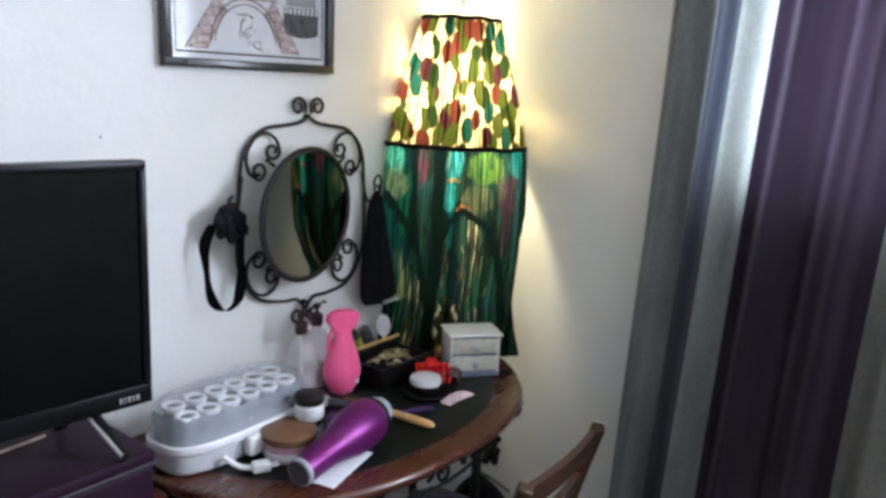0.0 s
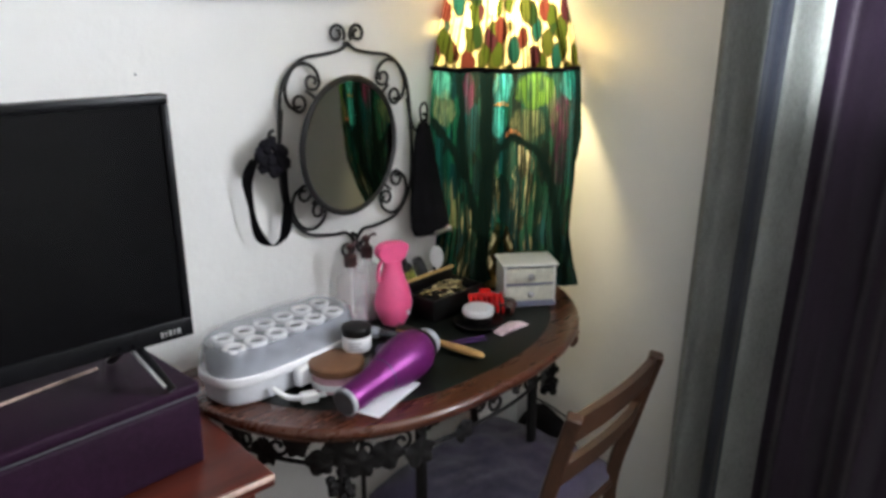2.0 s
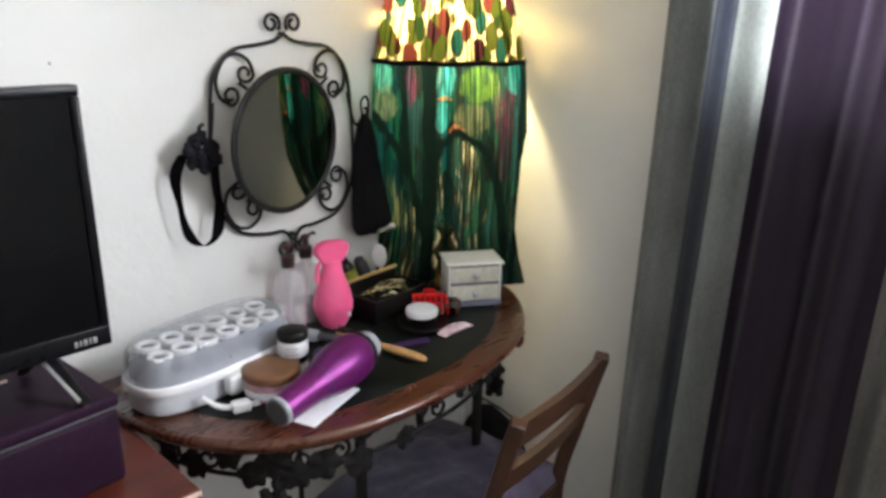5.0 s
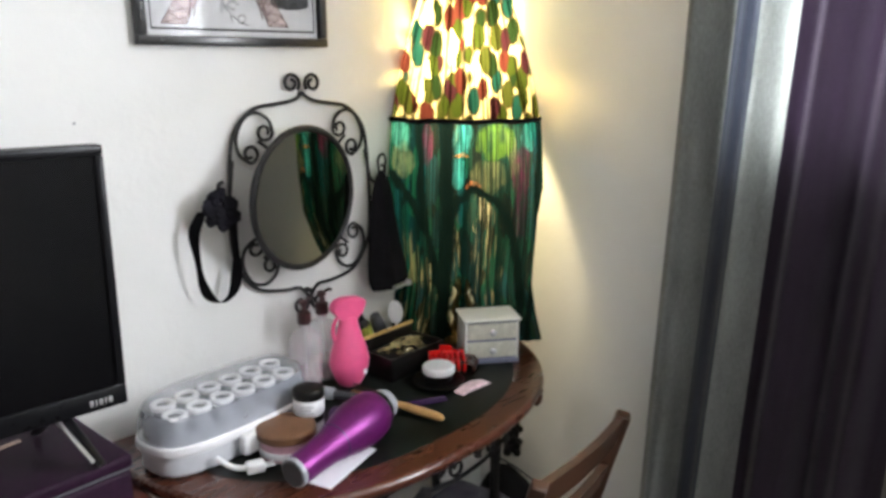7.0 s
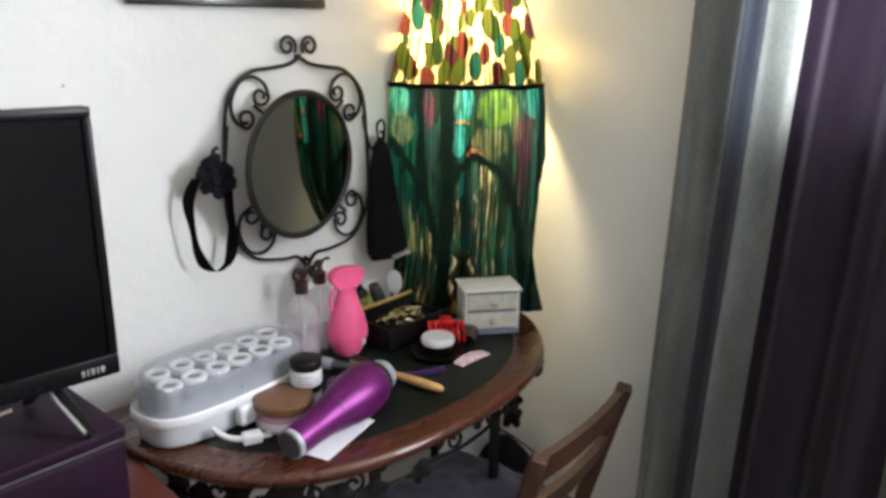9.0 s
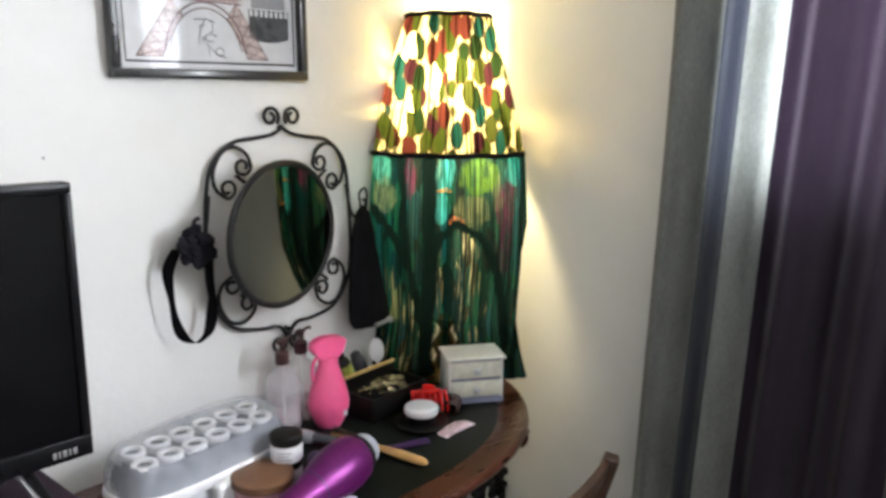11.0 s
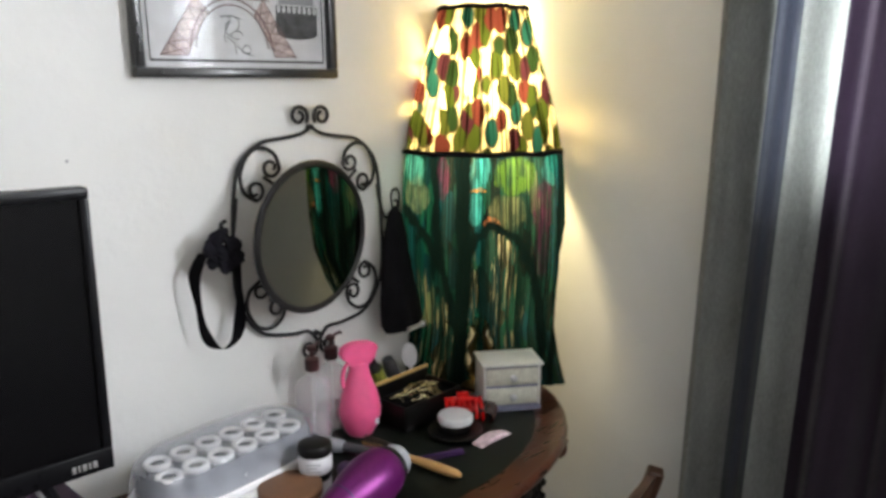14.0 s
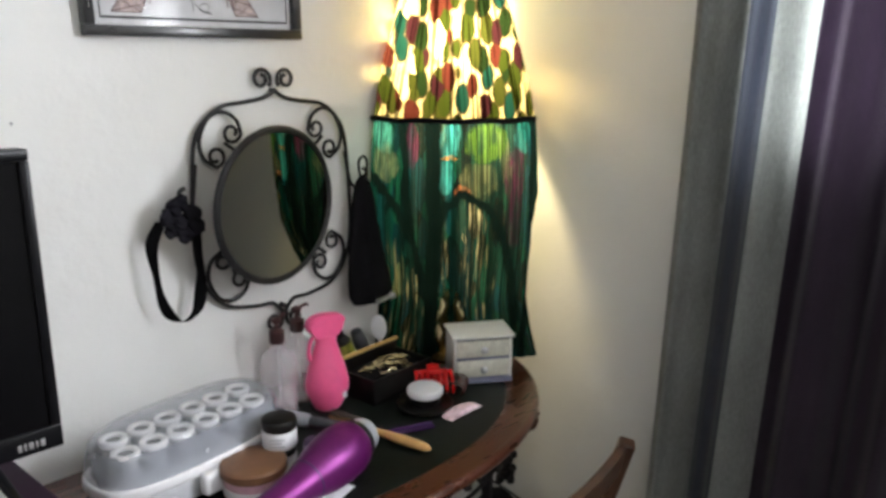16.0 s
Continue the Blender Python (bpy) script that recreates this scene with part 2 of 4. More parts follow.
def leaf_cloth():
    """Sheer cream cloth printed with leaves in green, russet and teal."""
    m, t, p = nodes_of("leaf_print_sheer")
    co = t.nodes.new("ShaderNodeTexCoord").outputs["Object"]
    wob = noise_node(t, co, 14, 2)
    sep = t.nodes.new("ShaderNodeSeparateXYZ")
    t.links.new(co, sep.inputs[0])
    rag = noise_node(t, co, 48, 3)
    x = math_node(t, "ADD", sep.outputs[0], math_node(t, "MULTIPLY", math_node(t, "SUBTRACT", wob.outputs[0], .5), .018))
    x = math_node(t, "ADD", x, math_node(t, "MULTIPLY", math_node(t, "SUBTRACT", rag.outputs[0], .5), .006))
    cmb = t.nodes.new("ShaderNodeCombineXYZ")
    t.links.new(math_node(t, "MULTIPLY", x, 35), cmb.inputs[0])
    t.links.new(math_node(t, "MULTIPLY", sep.outputs[1], 6), cmb.inputs[1])
    t.links.new(math_node(t, "MULTIPLY", math_node(t, "ADD", sep.outputs[2], math_node(t, "MULTIPLY", math_node(t, "SUBTRACT", rag.outputs[0], .5), .006)), 17), cmb.inputs[2])
    vor = t.nodes.new("ShaderNodeTexVoronoi")
    vor.inputs["Scale"].default_value, vor.inputs["Randomness"].default_value = 1.0, .8
    t.links.new(cmb.outputs[0], vor.inputs["Vector"])
    leaf = math_node(t, "MULTIPLY", math_node(t, "SUBTRACT", .68, vor.outputs["Distance"]), 12, clamp=True)
    cs = t.nodes.new("ShaderNodeSeparateColor")
    t.links.new(vor.outputs["Color"], cs.inputs[0])
    hue = ramp(t, cs.outputs[0], [(0, (.019, .026, .005)), (.20, (.007, .014, .005)), (.38, (.044, .011, .009)), (.56, (.020, .006, .009)),
                                  (.70, (.005, .026, .022)), (.79, (.026, .030, .007)), (.92, (.55, .46, .26))], "CONSTANT")
    cu = t.nodes.new("ShaderNodeTexCoord").outputs["UV"]
    streak = noise_node(t, stretch(t, cu, (1, .05, 1)), 160, 3)
    cream = mix(t, streak.outputs[0], (.62, .55, .36), (.46, .36, .17))
    edge = math_node(t, "MULTIPLY", leaf, math_node(t, "SUBTRACT", 1.0, math_node(t, "MULTIPLY", math_node(t, "SUBTRACT", .62, vor.outputs["Distance"]), 10, clamp=True)))
    col = mix(t, math_node(t, "MULTIPLY", edge, .6), mix(t, leaf, cream, hue), (.05, .03, .015))
    # shade of the folds put into the colour as narrow dark upright streaks
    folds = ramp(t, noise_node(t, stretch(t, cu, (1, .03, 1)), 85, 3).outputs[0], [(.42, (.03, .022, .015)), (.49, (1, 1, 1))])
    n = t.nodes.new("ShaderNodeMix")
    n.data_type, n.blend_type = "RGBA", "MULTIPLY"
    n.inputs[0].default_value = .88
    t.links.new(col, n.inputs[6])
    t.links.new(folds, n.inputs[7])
    thr = math_node(t, "ADD", .03, math_node(t, "MULTIPLY", math_node(t, "SUBTRACT", 1.0, leaf), .36))
    cloth_shader(m, t, p, n.outputs[2], thr, .85)
    return m


def garden_cloth():
    """Sheer green cloth printed with dark trunks, an arched bough, bright sky and purple blossom."""
    m, t, p = nodes_of("garden_print_sheer")
    co = t.nodes.new("ShaderNodeTexCoord").outputs["Object"]
    cu = t.nodes.new("ShaderNodeTexCoord").outputs["UV"]
    sep = t.nodes.new("ShaderNodeSeparateXYZ")
    t.links.new(co, sep.inputs[0])

    def times(a, b):
        return math_node(t, "MULTIPLY", a, b)

    def most(a, b):
        return math_node(t, "MAXIMUM", a, b)

    def over(f, lo, k):
        return math_node(t, "MULTIPLY", math_node(t, "SUBTRACT", f, lo), k, clamp=True)

    def jitter(src, n, k):
        return math_node(t, "ADD", src, times(math_node(t, "SUBTRACT", n.outputs[0], .5), k))

    x = jitter(jitter(sep.outputs[0], noise_node(t, stretch(t, co, (1, 1, .5)), 16, 3), .030), noise_node(t, co, 60, 2), .010)
    z = jitter(sep.outputs[2], noise_node(t, co, 26, 4), .060)
    # painted pleat shade: narrow dark lines, broad light and dark strips down the cloth
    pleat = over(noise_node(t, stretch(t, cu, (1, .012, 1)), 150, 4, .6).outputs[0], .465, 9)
    strip = noise_node(t, stretch(t, cu, (1, .05, 1)), 60, 3, .6)
    slit = over(noise_node(t, stretch(t, cu, (1, .030, 1)), 190, 3, .6).outputs[0], .55, 14)
    torn = over(noise_node(t, stretch(t, cu, (1, .16, 1)), 80, 4, .65).outputs[0], .42, 7)
    leafy = t.nodes.new("ShaderNodeTexVoronoi")
    leafy.inputs["Scale"].default_value = 1
    t.links.new(stretch(t, cu, (64, 11, 1)), leafy.inputs["Vector"])
    cell = t.nodes.new("ShaderNodeSeparateColor")
    t.links.new(leafy.outputs["Color"], cell.inputs[0])
    # foliage of many dark green and teal leaves, a few pale ones
    col = ramp(t, cell.outputs[0], [(0, (.003, .014, .017)), (.24, (.005, .060, .058)), (.48, (.005, .036, .052)), (.64, (.008, .088, .066)), (.82, (.006, .066, .094)), (.95, (.14, .19, .12))], "CONSTANT")
    col = mix(t, times(over(strip.outputs[0], .52, 5), .85), col, (.003, .022, .025))
    # sky and far meadow near the top
    for cx, cz, rx, rz, k, c in ((-.17, .605, .026, .040, .9, (.10, .50, .52)), (-.165, .535, .030, .045, .7, (.22, .30, .20)),
                                 (-.012, .600, .024, .050, .95, (.07, .50, .62)), (-.018, .510, .024, .040, .9, (.05, .42, .52)),
                                 (.075, .590, .052, .050, .9, (.13, .30, .035)), (.060, .500, .048, .042, .75, (.20, .23, .13)),
                                 (.165, .600, .022, .045, .85, (.03, .30, .36)), (.190, .46, .016, .16, .8, (.006, .07, .13)),
                                 (-.012, .557, .024, .006, .9, (.75, .30, .06)), (.022, .470, .020, .016, .7, (.70, .22, .10)),
                                 (-.100, .580, .016, .060, .85, (.20, .03, .13)), (.148, .500, .026, .075, .9, (.115, .008, .085)),
                                 (.150, .400, .022, .085, .85, (.060, .006, .060))):
        col = mix(t, times(times(blob(t, x, z, cx, cz, rx, rz), math_node(t, "ADD", .30, times(torn, .70))), k), col, c)
    # see-through slits, the lit wall's warm glow also put into their colour
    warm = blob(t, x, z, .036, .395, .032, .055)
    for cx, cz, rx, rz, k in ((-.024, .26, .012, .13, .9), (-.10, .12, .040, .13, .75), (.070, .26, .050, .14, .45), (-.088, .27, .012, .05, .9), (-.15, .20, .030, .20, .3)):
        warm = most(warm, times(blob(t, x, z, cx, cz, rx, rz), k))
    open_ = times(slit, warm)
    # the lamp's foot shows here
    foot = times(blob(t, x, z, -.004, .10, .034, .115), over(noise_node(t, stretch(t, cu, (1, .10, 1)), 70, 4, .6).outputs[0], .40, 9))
    # trunks and boughs
    dark = None
    for pts, w in (([(-.052, .64), (-.046, .42), (-.052, .22), (-.062, .02)], .017), ([(-.125, .64), (-.112, .46), (-.100, .34)], .008),
                   ([(-.046, .36), (-.018, .440), (.030, .462), (.080, .440), (.118, .37), (.150, .24), (.165, .10)], .0095),
                   ([(-.200, .50), (-.140, .43), (-.095, .33), (-.07, .20)], .009), ([(.198, .64), (.203, .3), (.19, .0)], .007), ([(-.078, .20), (-.05, .12)], .012)):
        chain = seg_mask(t, x, z, pts, w, .009)
        dark = chain if dark is None else most(dark, chain)
    # the pleats' painted shade joins the dark print
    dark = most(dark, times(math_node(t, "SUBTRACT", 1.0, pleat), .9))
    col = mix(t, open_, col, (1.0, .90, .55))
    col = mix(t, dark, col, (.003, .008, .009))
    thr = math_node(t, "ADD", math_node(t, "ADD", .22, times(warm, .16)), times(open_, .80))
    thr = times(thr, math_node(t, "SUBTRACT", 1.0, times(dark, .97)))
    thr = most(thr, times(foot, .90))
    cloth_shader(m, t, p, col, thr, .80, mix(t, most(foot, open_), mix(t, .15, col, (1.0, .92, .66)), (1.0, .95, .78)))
    return m


LEAVES, GARDEN = leaf_cloth(), garden_cloth()

# thin white shade cap that lets the lamp shine up
CAP, _t, _p = nodes_of("white_shade_cap")
_c = noise_node(_t, _t.nodes.new("ShaderNodeTexCoord").outputs["Object"], 60, 3)
cloth_shader(CAP, _t, _p, mix(_t, _c.outputs[0], (.86, .82, .74), (.95, .92, .86)), math_node(_t, "ADD", .30, math_node(_t, "MULTIPLY", _c.outputs[0], .2)), .6)

# ---- shape helpers ----
def bm_box(x0, x1, y0, y1, z0, z1, bevel=.003, seg=2):
    bm = bmesh.new()
    bmesh.ops.create_cube(bm, size=1)
    for v in bm.verts:
        v.co = Vector(((x0 + x1) / 2 + v.co.x * (x1 - x0), (y0 + y1) / 2 + v.co.y * (y1 - y0), (z0 + z1) / 2 + v.co.z * (z1 - z0)))
    if bevel:
        bmesh.ops.bevel(bm, geom=list(bm.edges), offset=bevel, segments=seg, profile=.5, affect="EDGES")
    return bm


def bm_lathe(profile, seg=32, squash=(1, 1)):
    """A turned shape from (radius, height) pairs."""
    bm = bmesh.new()
    rings = []
    for r, z in profile:
        rings.append([bm.verts.new((max(r, 1e-4) * math.cos(2 * math.pi * i / seg) * squash[0], max(r, 1e-4) * math.sin(2 * math.pi * i / seg) * squash[1], z)) for i in range(seg)])
    for a, b in zip(rings, rings[1:]):
        for i in range(seg):
            bm.faces.new((a[i], a[(i + 1) % seg], b[(i + 1) % seg], b[i]))
    bm.faces.new(rings[0][::-1])
    bm.faces.new(rings[-1])
    return bm


def bm_tube(pts, r, seg=8, closed=False, flat=1.0, taper=None):
    """A bar of round section along a chain of points."""
    bm = bmesh.new()
    pts = [Vector(p) for p in pts]
    n = len(pts)
    rings, up = [], Vector((.13, .31, .94)).normalized()
    for i, p in enumerate(pts):
        a = pts[(i - 1) % n] if closed or i else pts[0]
        b = pts[(i + 1) % n] if closed or i < n - 1 else pts[-1]
        d = (b - a).normalized()
        s = d.cross(up)
        s = s.normalized() if s.length > 1e-4 else Vector((1, 0, 0))
        up = s.cross(d).normalized()
        k = r * (taper(i / (n - 1)) if taper else 1)
        rings.append([bm.verts.new(p + s * k * math.cos(2 * math.pi * j / seg) + up * k * flat * math.sin(2 * math.pi * j / seg)) for j in range(seg)])
    for i in range(n if closed else n - 1):
        a, b = rings[i], rings[(i + 1) % n]
        for j in range(seg):
            bm.faces.new((a[j], a[(j + 1) % seg], b[(j + 1) % seg], b[j]))
    if not closed:
        bm.faces.new(rings[0][::-1])
        bm.faces.new(rings[-1])
    bmesh.ops.recalc_face_normals(bm, faces=bm.faces)
    return bm


def bm_plate(outline, z0, z1, bevel=0.0, seg=2):
    """A flat slab of the given outline."""
    bm = bmesh.new()
    f = bm.faces.new([bm.verts.new((x, y, z0)) for x, y in outline])
    r = bmesh.ops.extrude_face_region(bm, geom=[f])
    for v in r["geom"]:
        if isinstance(v, bmesh.types.BMVert):
            v.co.z = z1
    bmesh.ops.recalc_face_normals(bm, faces=bm.faces)
    if bevel:
        edges = [e for e in bm.edges if abs(e.verts[0].co.z - e.verts[1].co.z) < 1e-6]
        bmesh.ops.bevel(bm, geom=edges, offset=bevel, segments=seg, profile=.5, affect="EDGES")
    return bm


def bm_ball(r, at=(0, 0, 0), scale=(1, 1, 1), sub=2, rough=0.0, freq=20):
    bm = bmesh.new()
    bmesh.ops.create_icosphere(bm, subdivisions=sub, radius=r)
    for v in bm.verts:
        k = 1 + rough * noise.noise(v.co * freq + Vector(at) * 7)
        v.co = Vector((v.co.x * scale[0] * k + at[0], v.co.y * scale[1] * k + at[1], v.co.z * scale[2] * k + at[2]))
    return bm


def joined(*parts):
    """Several shapes in one mesh."""
    out = bmesh.new()
    for b in parts:
        me = bpy.data.meshes.new("tmp")
        b.to_mesh(me)
        b.free()
        out.from_mesh(me)
        bpy.data.meshes.remove(me)
    return out


def turned(bm, m):
    bmesh.ops.transform(bm, matrix=m, verts=bm.verts)
    return bm


def part(name, bm, material, parent=None, label="", smooth=True):
    me = bpy.data.meshes.new(name)
    bmesh.ops.recalc_face_normals(bm, faces=bm.faces)
    bm.to_mesh(me)
    bm.free()
    for m in material if isinstance(material, (list, tuple)) else [material]:
        me.materials.append(m)
    if smooth:
        me.polygons.foreach_set("use_smooth", [True] * len(me.polygons))
        me.set_sharp_from_angle(angle=radians(38))
    ob = new(name, me)
    if parent is not None:
        ob.parent = parent
    return tagged(ob, label)


def thing(name, m, label, category, group="", kind=""):
    ob = new(name)
    ob.empty_display_size = .05
    ob.matrix_world = m
    return tagged(ob, label, category, group, kind)


def smooth_path(pts, n=10, closed=False):
    """A rounded chain through the points (Catmull-Rom)."""
    pts = [Vector(p) for p in pts]
    k, out = len(pts), []
    for i in range(k if closed else k - 1):
        p1, p2 = pts[i], pts[(i + 1) % k]
        p0 = pts[(i - 1) % k] if closed or i else p1
        p3 = pts[(i + 2) % k] if closed or i < k - 2 else p2
        for j in range(n):
            t = j / n
            out.append(.5 * ((2 * p1) + (p2 - p0) * t + (2 * p0 - 5 * p1 + 4 * p2 - p3) * t * t + (3 * p1 - p0 - 3 * p2 + p3) * t ** 3))
    if not closed:
        out.append(pts[-1])
    return out


def curl(cx, cz, r, start, turns, hand=1, r_end=.25, n=26, y=0.0):
    """A flat spiral in the xz plane, from its outer end inwards."""
    out = []
    for i in range(n + 1):
        f = i / n
        a = start + hand * 2 * math.pi * turns * f
        k = r * (1 - (1 - r_end) * f)
        out.append((cx + k * math.cos(a), y, cz + k * math.sin(a)))
    return out


# ---- setting ----
X_W, Y_S, H = -3.4, -3.7, 2.45


def wall(name, boxes, label, paint=PLASTER):
    ob = part(name, joined(*[bm_box(*b, bevel=0) for b in boxes]), paint, None, label, smooth=False)
    return tagged(ob, kind="structure")


wall("wall_north", [(X_W - .12, W_X + .14, 0, .12, 0, H)], "off-white painted plaster wall")
WY0, WY1, WZ0, WZ1 = -2.40, -.80, 1.42, 2.22
wall("wall_east", [(W_X, W_X + .14, Y_S, WY0, 0, H), (W_X, W_X + .14, WY1, 0, 0, H),
                   (W_X, W_X + .14, WY0, WY1, 0, WZ0), (W_X, W_X + .14, WY0, WY1, WZ1, H)], "off-white painted plaster wall with a window")
# unseen walls added to close the room, toned down to weaken the fill
wall("wall_west", [(X_W - .12, X_W, Y_S, 0, 0, H)], "unseen closing wall, darkened to cut bounce light", FAR_WALL)
wall("wall_south", [(X_W - .12, W_X + .14, Y_S - .12, Y_S, 0, H)], "unseen closing wall, darkened to cut bounce light", FAR_WALL)
tagged(part("floor", bm_box(X_W - .12, W_X + .14, Y_S - .12, .12, -.12, 0, 0), CARPET, None, "brown carpeted floor", smooth=False), kind="structure")
tagged(part("ceiling", bm_box(X_W - .12, W_X + .14, Y_S - .12, .12, H, H + .12, 0), CEIL, None, "white painted ceiling", smooth=False), kind="structure")

win = thing("window_1", pose(W_X + .09, (WY0 + WY1) / 2, (WZ0 + WZ1) / 2), "white framed window with clear glass", "window", kind="structure")
hw, hh = (WY1 - WY0) / 2, (WZ1 - WZ0) / 2
part("window_frame", joined(bm_box(-.025, .025, -hw, hw, -hh, -hh + .05), bm_box(-.025, .025, -hw, hw, hh - .05, hh),
                            bm_box(-.025, .025, -hw, -hw + .05, -hh + .05, hh - .05), bm_box(-.025, .025, hw - .05, hw, -hh + .05, hh - .05)), WHITE_PL, win)
part("window_bar", bm_box(-.02, .02, -.02, .02, -hh + .05, hh - .05), WHITE_PL, win)
part("window_sill", bm_box(-.095, -.03, -hw - .03, hw + .03, -hh - .03, -hh + .002), WHITE_PL, win)
for a, b in ((-hw + .05, -.02), (.02, hw - .05)):
    pane = part("pane", bm_box(-.003, .003, a, b, -hh + .05, hh - .05, 0), GLASS, win)
    pane.visible_shadow = False

# ---- curtain ----
STRIPES = [(-.660, CURT_OLIVE), (-.705, CURT_GREY), (-.785, CURT_SLATE), (-.862, CURT_GREY), (-.932, CURT_PLUM), (-1.24, CURT_OLIVE), (-1.62, CURT_SLATE), (-1.72, None)]
curtain = thing("curtain", pose(W_X - .06, 0, 0), "heavy striped grey, slate and plum curtain hanging open beside window", "curtain")


def curtain_cloth():
    bm = bmesh.new()
    y0, y1, n, zs = STRIPES[0][0], STRIPES[-1][0], 210, 26
    grid = []
    for i in range(n + 1):
        y = y0 + (y1 - y0) * i / n
        col = []
        for k in range(zs + 1):
            z = .03 + (2.30 - .03) * k / zs
            g = .85 + .25 * (1 - z / 2.3)
            fold = .024 * math.sin((y - y0) * 2 * math.pi / .152 + .5 * math.sin(z * 1.1)) + .009 * math.sin((y - y0) * 2 * math.pi / .061 + z) + .004 * noise.noise(Vector((y * 30, z * 1.5, 0)))
            sway = .010 * math.sin(z * 1.7 + y * 3) * (1 - z / 2.3) - (.012 + .050 * min(1, (y0 - y) / .06)) * (1 - z / 2.3)
            col.append(bm.verts.new((fold * g, y - sway, z)))
        grid.append(col)
    for i in range(n):
        mid = y0 + (y1 - y0) * (i + .5) / n
        slot = sum(1 for s, _ in STRIPES[1:-1] if mid < s)
        for k in range(zs):
            f = bm.faces.new((grid[i][k], grid[i + 1][k], grid[i + 1][k + 1], grid[i][k + 1]))
            f.material_index = slot
    bmesh.ops.solidify(bm, geom=list(bm.faces), thickness=.003)
    return bm


part("cloth", curtain_cloth(), [m for _, m in STRIPES[:-1]], curtain)
part("rod", turned(bm_lathe([(.012, -1.22), (.012, 1.22)], 16), Matrix.Translation((0, -1.72, 2.31)) @ Matrix.Rotation(radians(90), 4, "X")), DARK_GREY, curtain, "dark metal curtain rod")
for yy in (-.58, -2.85):
    part("bracket", bm_box(-.008, .060, yy - .012, yy + .012, 2.285, 2.335), DARK_GREY, curtain)

# ---- wall pictures ----
pic = thing("framed_sketch", pose(-.716, 0, 1.636, 0, -.8, 0), "black framed pencil sketch of an iron tower and hat box", "picture")
PW, PH, PB = .231, .40, .020
part("frame", joined(bm_box(-PW, PW, -.026, -.001, 0, PB, .003), bm_box(-PW, PW, -.026, -.001, PH - PB, PH, .003),
                     bm_box(-PW, -PW + PB, -.026, -.001, PB, PH - PB, .003), bm_box(PW - PB, PW, -.026, -.001, PB, PH - PB, .003)), PICTURE_BLACK, pic, "narrow black lacquered frame")
part("sheet", bm_box(-PW + PB, PW - PB, -.010, -.002, PB, PH - PB, 0), ART_PAPER, pic, "white paper with thin ruled border", smooth=False)


def stroke(pts, w, y=-.0115):
    """A drawn line as a thin flat band in the picture's plane."""
    bm = bmesh.new()
    pts = [Vector((p[0], p[1])) for p in pts]
    row = []
    for i, p in enumerate(pts):
        d = (pts[min(i + 1, len(pts) - 1)] - pts[max(i - 1, 0)]).normalized()
        s = Vector((-d.y, d.x)) * w / 2
        row.append((bm.verts.new((p.x + s.x, y, p.y + s.y)), bm.verts.new((p.x - s.x, y, p.y - s.y))))
    for a, b in zip(row, row[1:]):
        bm.faces.new((a[0], a[1], b[1], b[0]))
    return bm


def fill(pts, y=-.0108):
    bm = bmesh.new()
    bm.faces.new([bm.verts.new((x, y, z)) for x, z in pts])
    return bm


def arc(cx, cz, rx, rz, a0, a1, n=20):
    return [(cx + rx * math.cos(radians(a0 + (a1 - a0) * i / n)), cz + rz * math.sin(radians(a0 + (a1 - a0) * i / n))) for i in range(n + 1)]


glz = part("glazing", bm_box(-PW + PB, PW - PB, -.0165, -.0155, PB, PH - PB, 0), GLASS, pic, "thin picture glass", smooth=False)
glz.visible_shadow = False
bx0, bx1, bz0, bz1 = -PW + .034, PW - .030, .034, PH - .034
part("border_line", joined(stroke([(bx0, bz0), (bx1, bz0)], .0045), stroke([(bx1, bz0), (bx1, bz1)], .0035), stroke([(bx1, bz1), (bx0, bz1)], .0035), stroke([(bx0, bz1), (bx0, bz0)], .0028)), INK, pic, smooth=False)
LEG_L = [(-.176, .044), (-.120, .044), (-.100, .085), (-.070, .128), (-.096, .162), (-.118, .128)]
LEG_R = [(.130, .044), (.078, .044), (.060, .085), (.032, .128), (.055, .162), (.076, .128)]
part("tower_wash", joined(fill(LEG_L), fill(LEG_R), fill([(-.104, .160), (.064, .160), (.050, .185), (-.090, .185)]), fill([(-.084, .187), (.044, .187), (.006, .33), (-.046, .33)])), SEPIA, pic, smooth=False)
lines = [stroke(arc(-.020, .046, .094, .112, 5, 175), .004), stroke(arc(-.020, .046, .083, .100, 8, 172), .003)]
for sx, leg in ((1, LEG_L), (1, LEG_R)):
    lines.append(stroke(leg + leg[:1], .0022))
    (ax, az), (bx, bz) = leg[0], leg[1]
    (cx_, cz_), (dx_, dz_) = leg[4], leg[3]
    for i in range(5):
        f0, f1 = i / 5, (i + 1) / 5
        lines.append(stroke([(ax + (cx_ - ax) * f0, az + (cz_ - az) * f0), (bx + (dx_ - bx) * f1, bz + (dz_ - bz) * f1)], .0018))
        lines.append(stroke([(bx + (dx_ - bx) * f0, bz + (dz_ - bz) * f0), (ax + (cx_ - ax) * f1, az + (cz_ - az) * f1)], .0018))
for zz in (.161, .170, .184):
    lines.append(stroke([(-.108, zz), (.070, zz - .002)], .0028))
for i in range(15):
    x = -.10 + i * .0115
    lines.append(stroke([(x, .162), (x + .004, .183)], .0014))
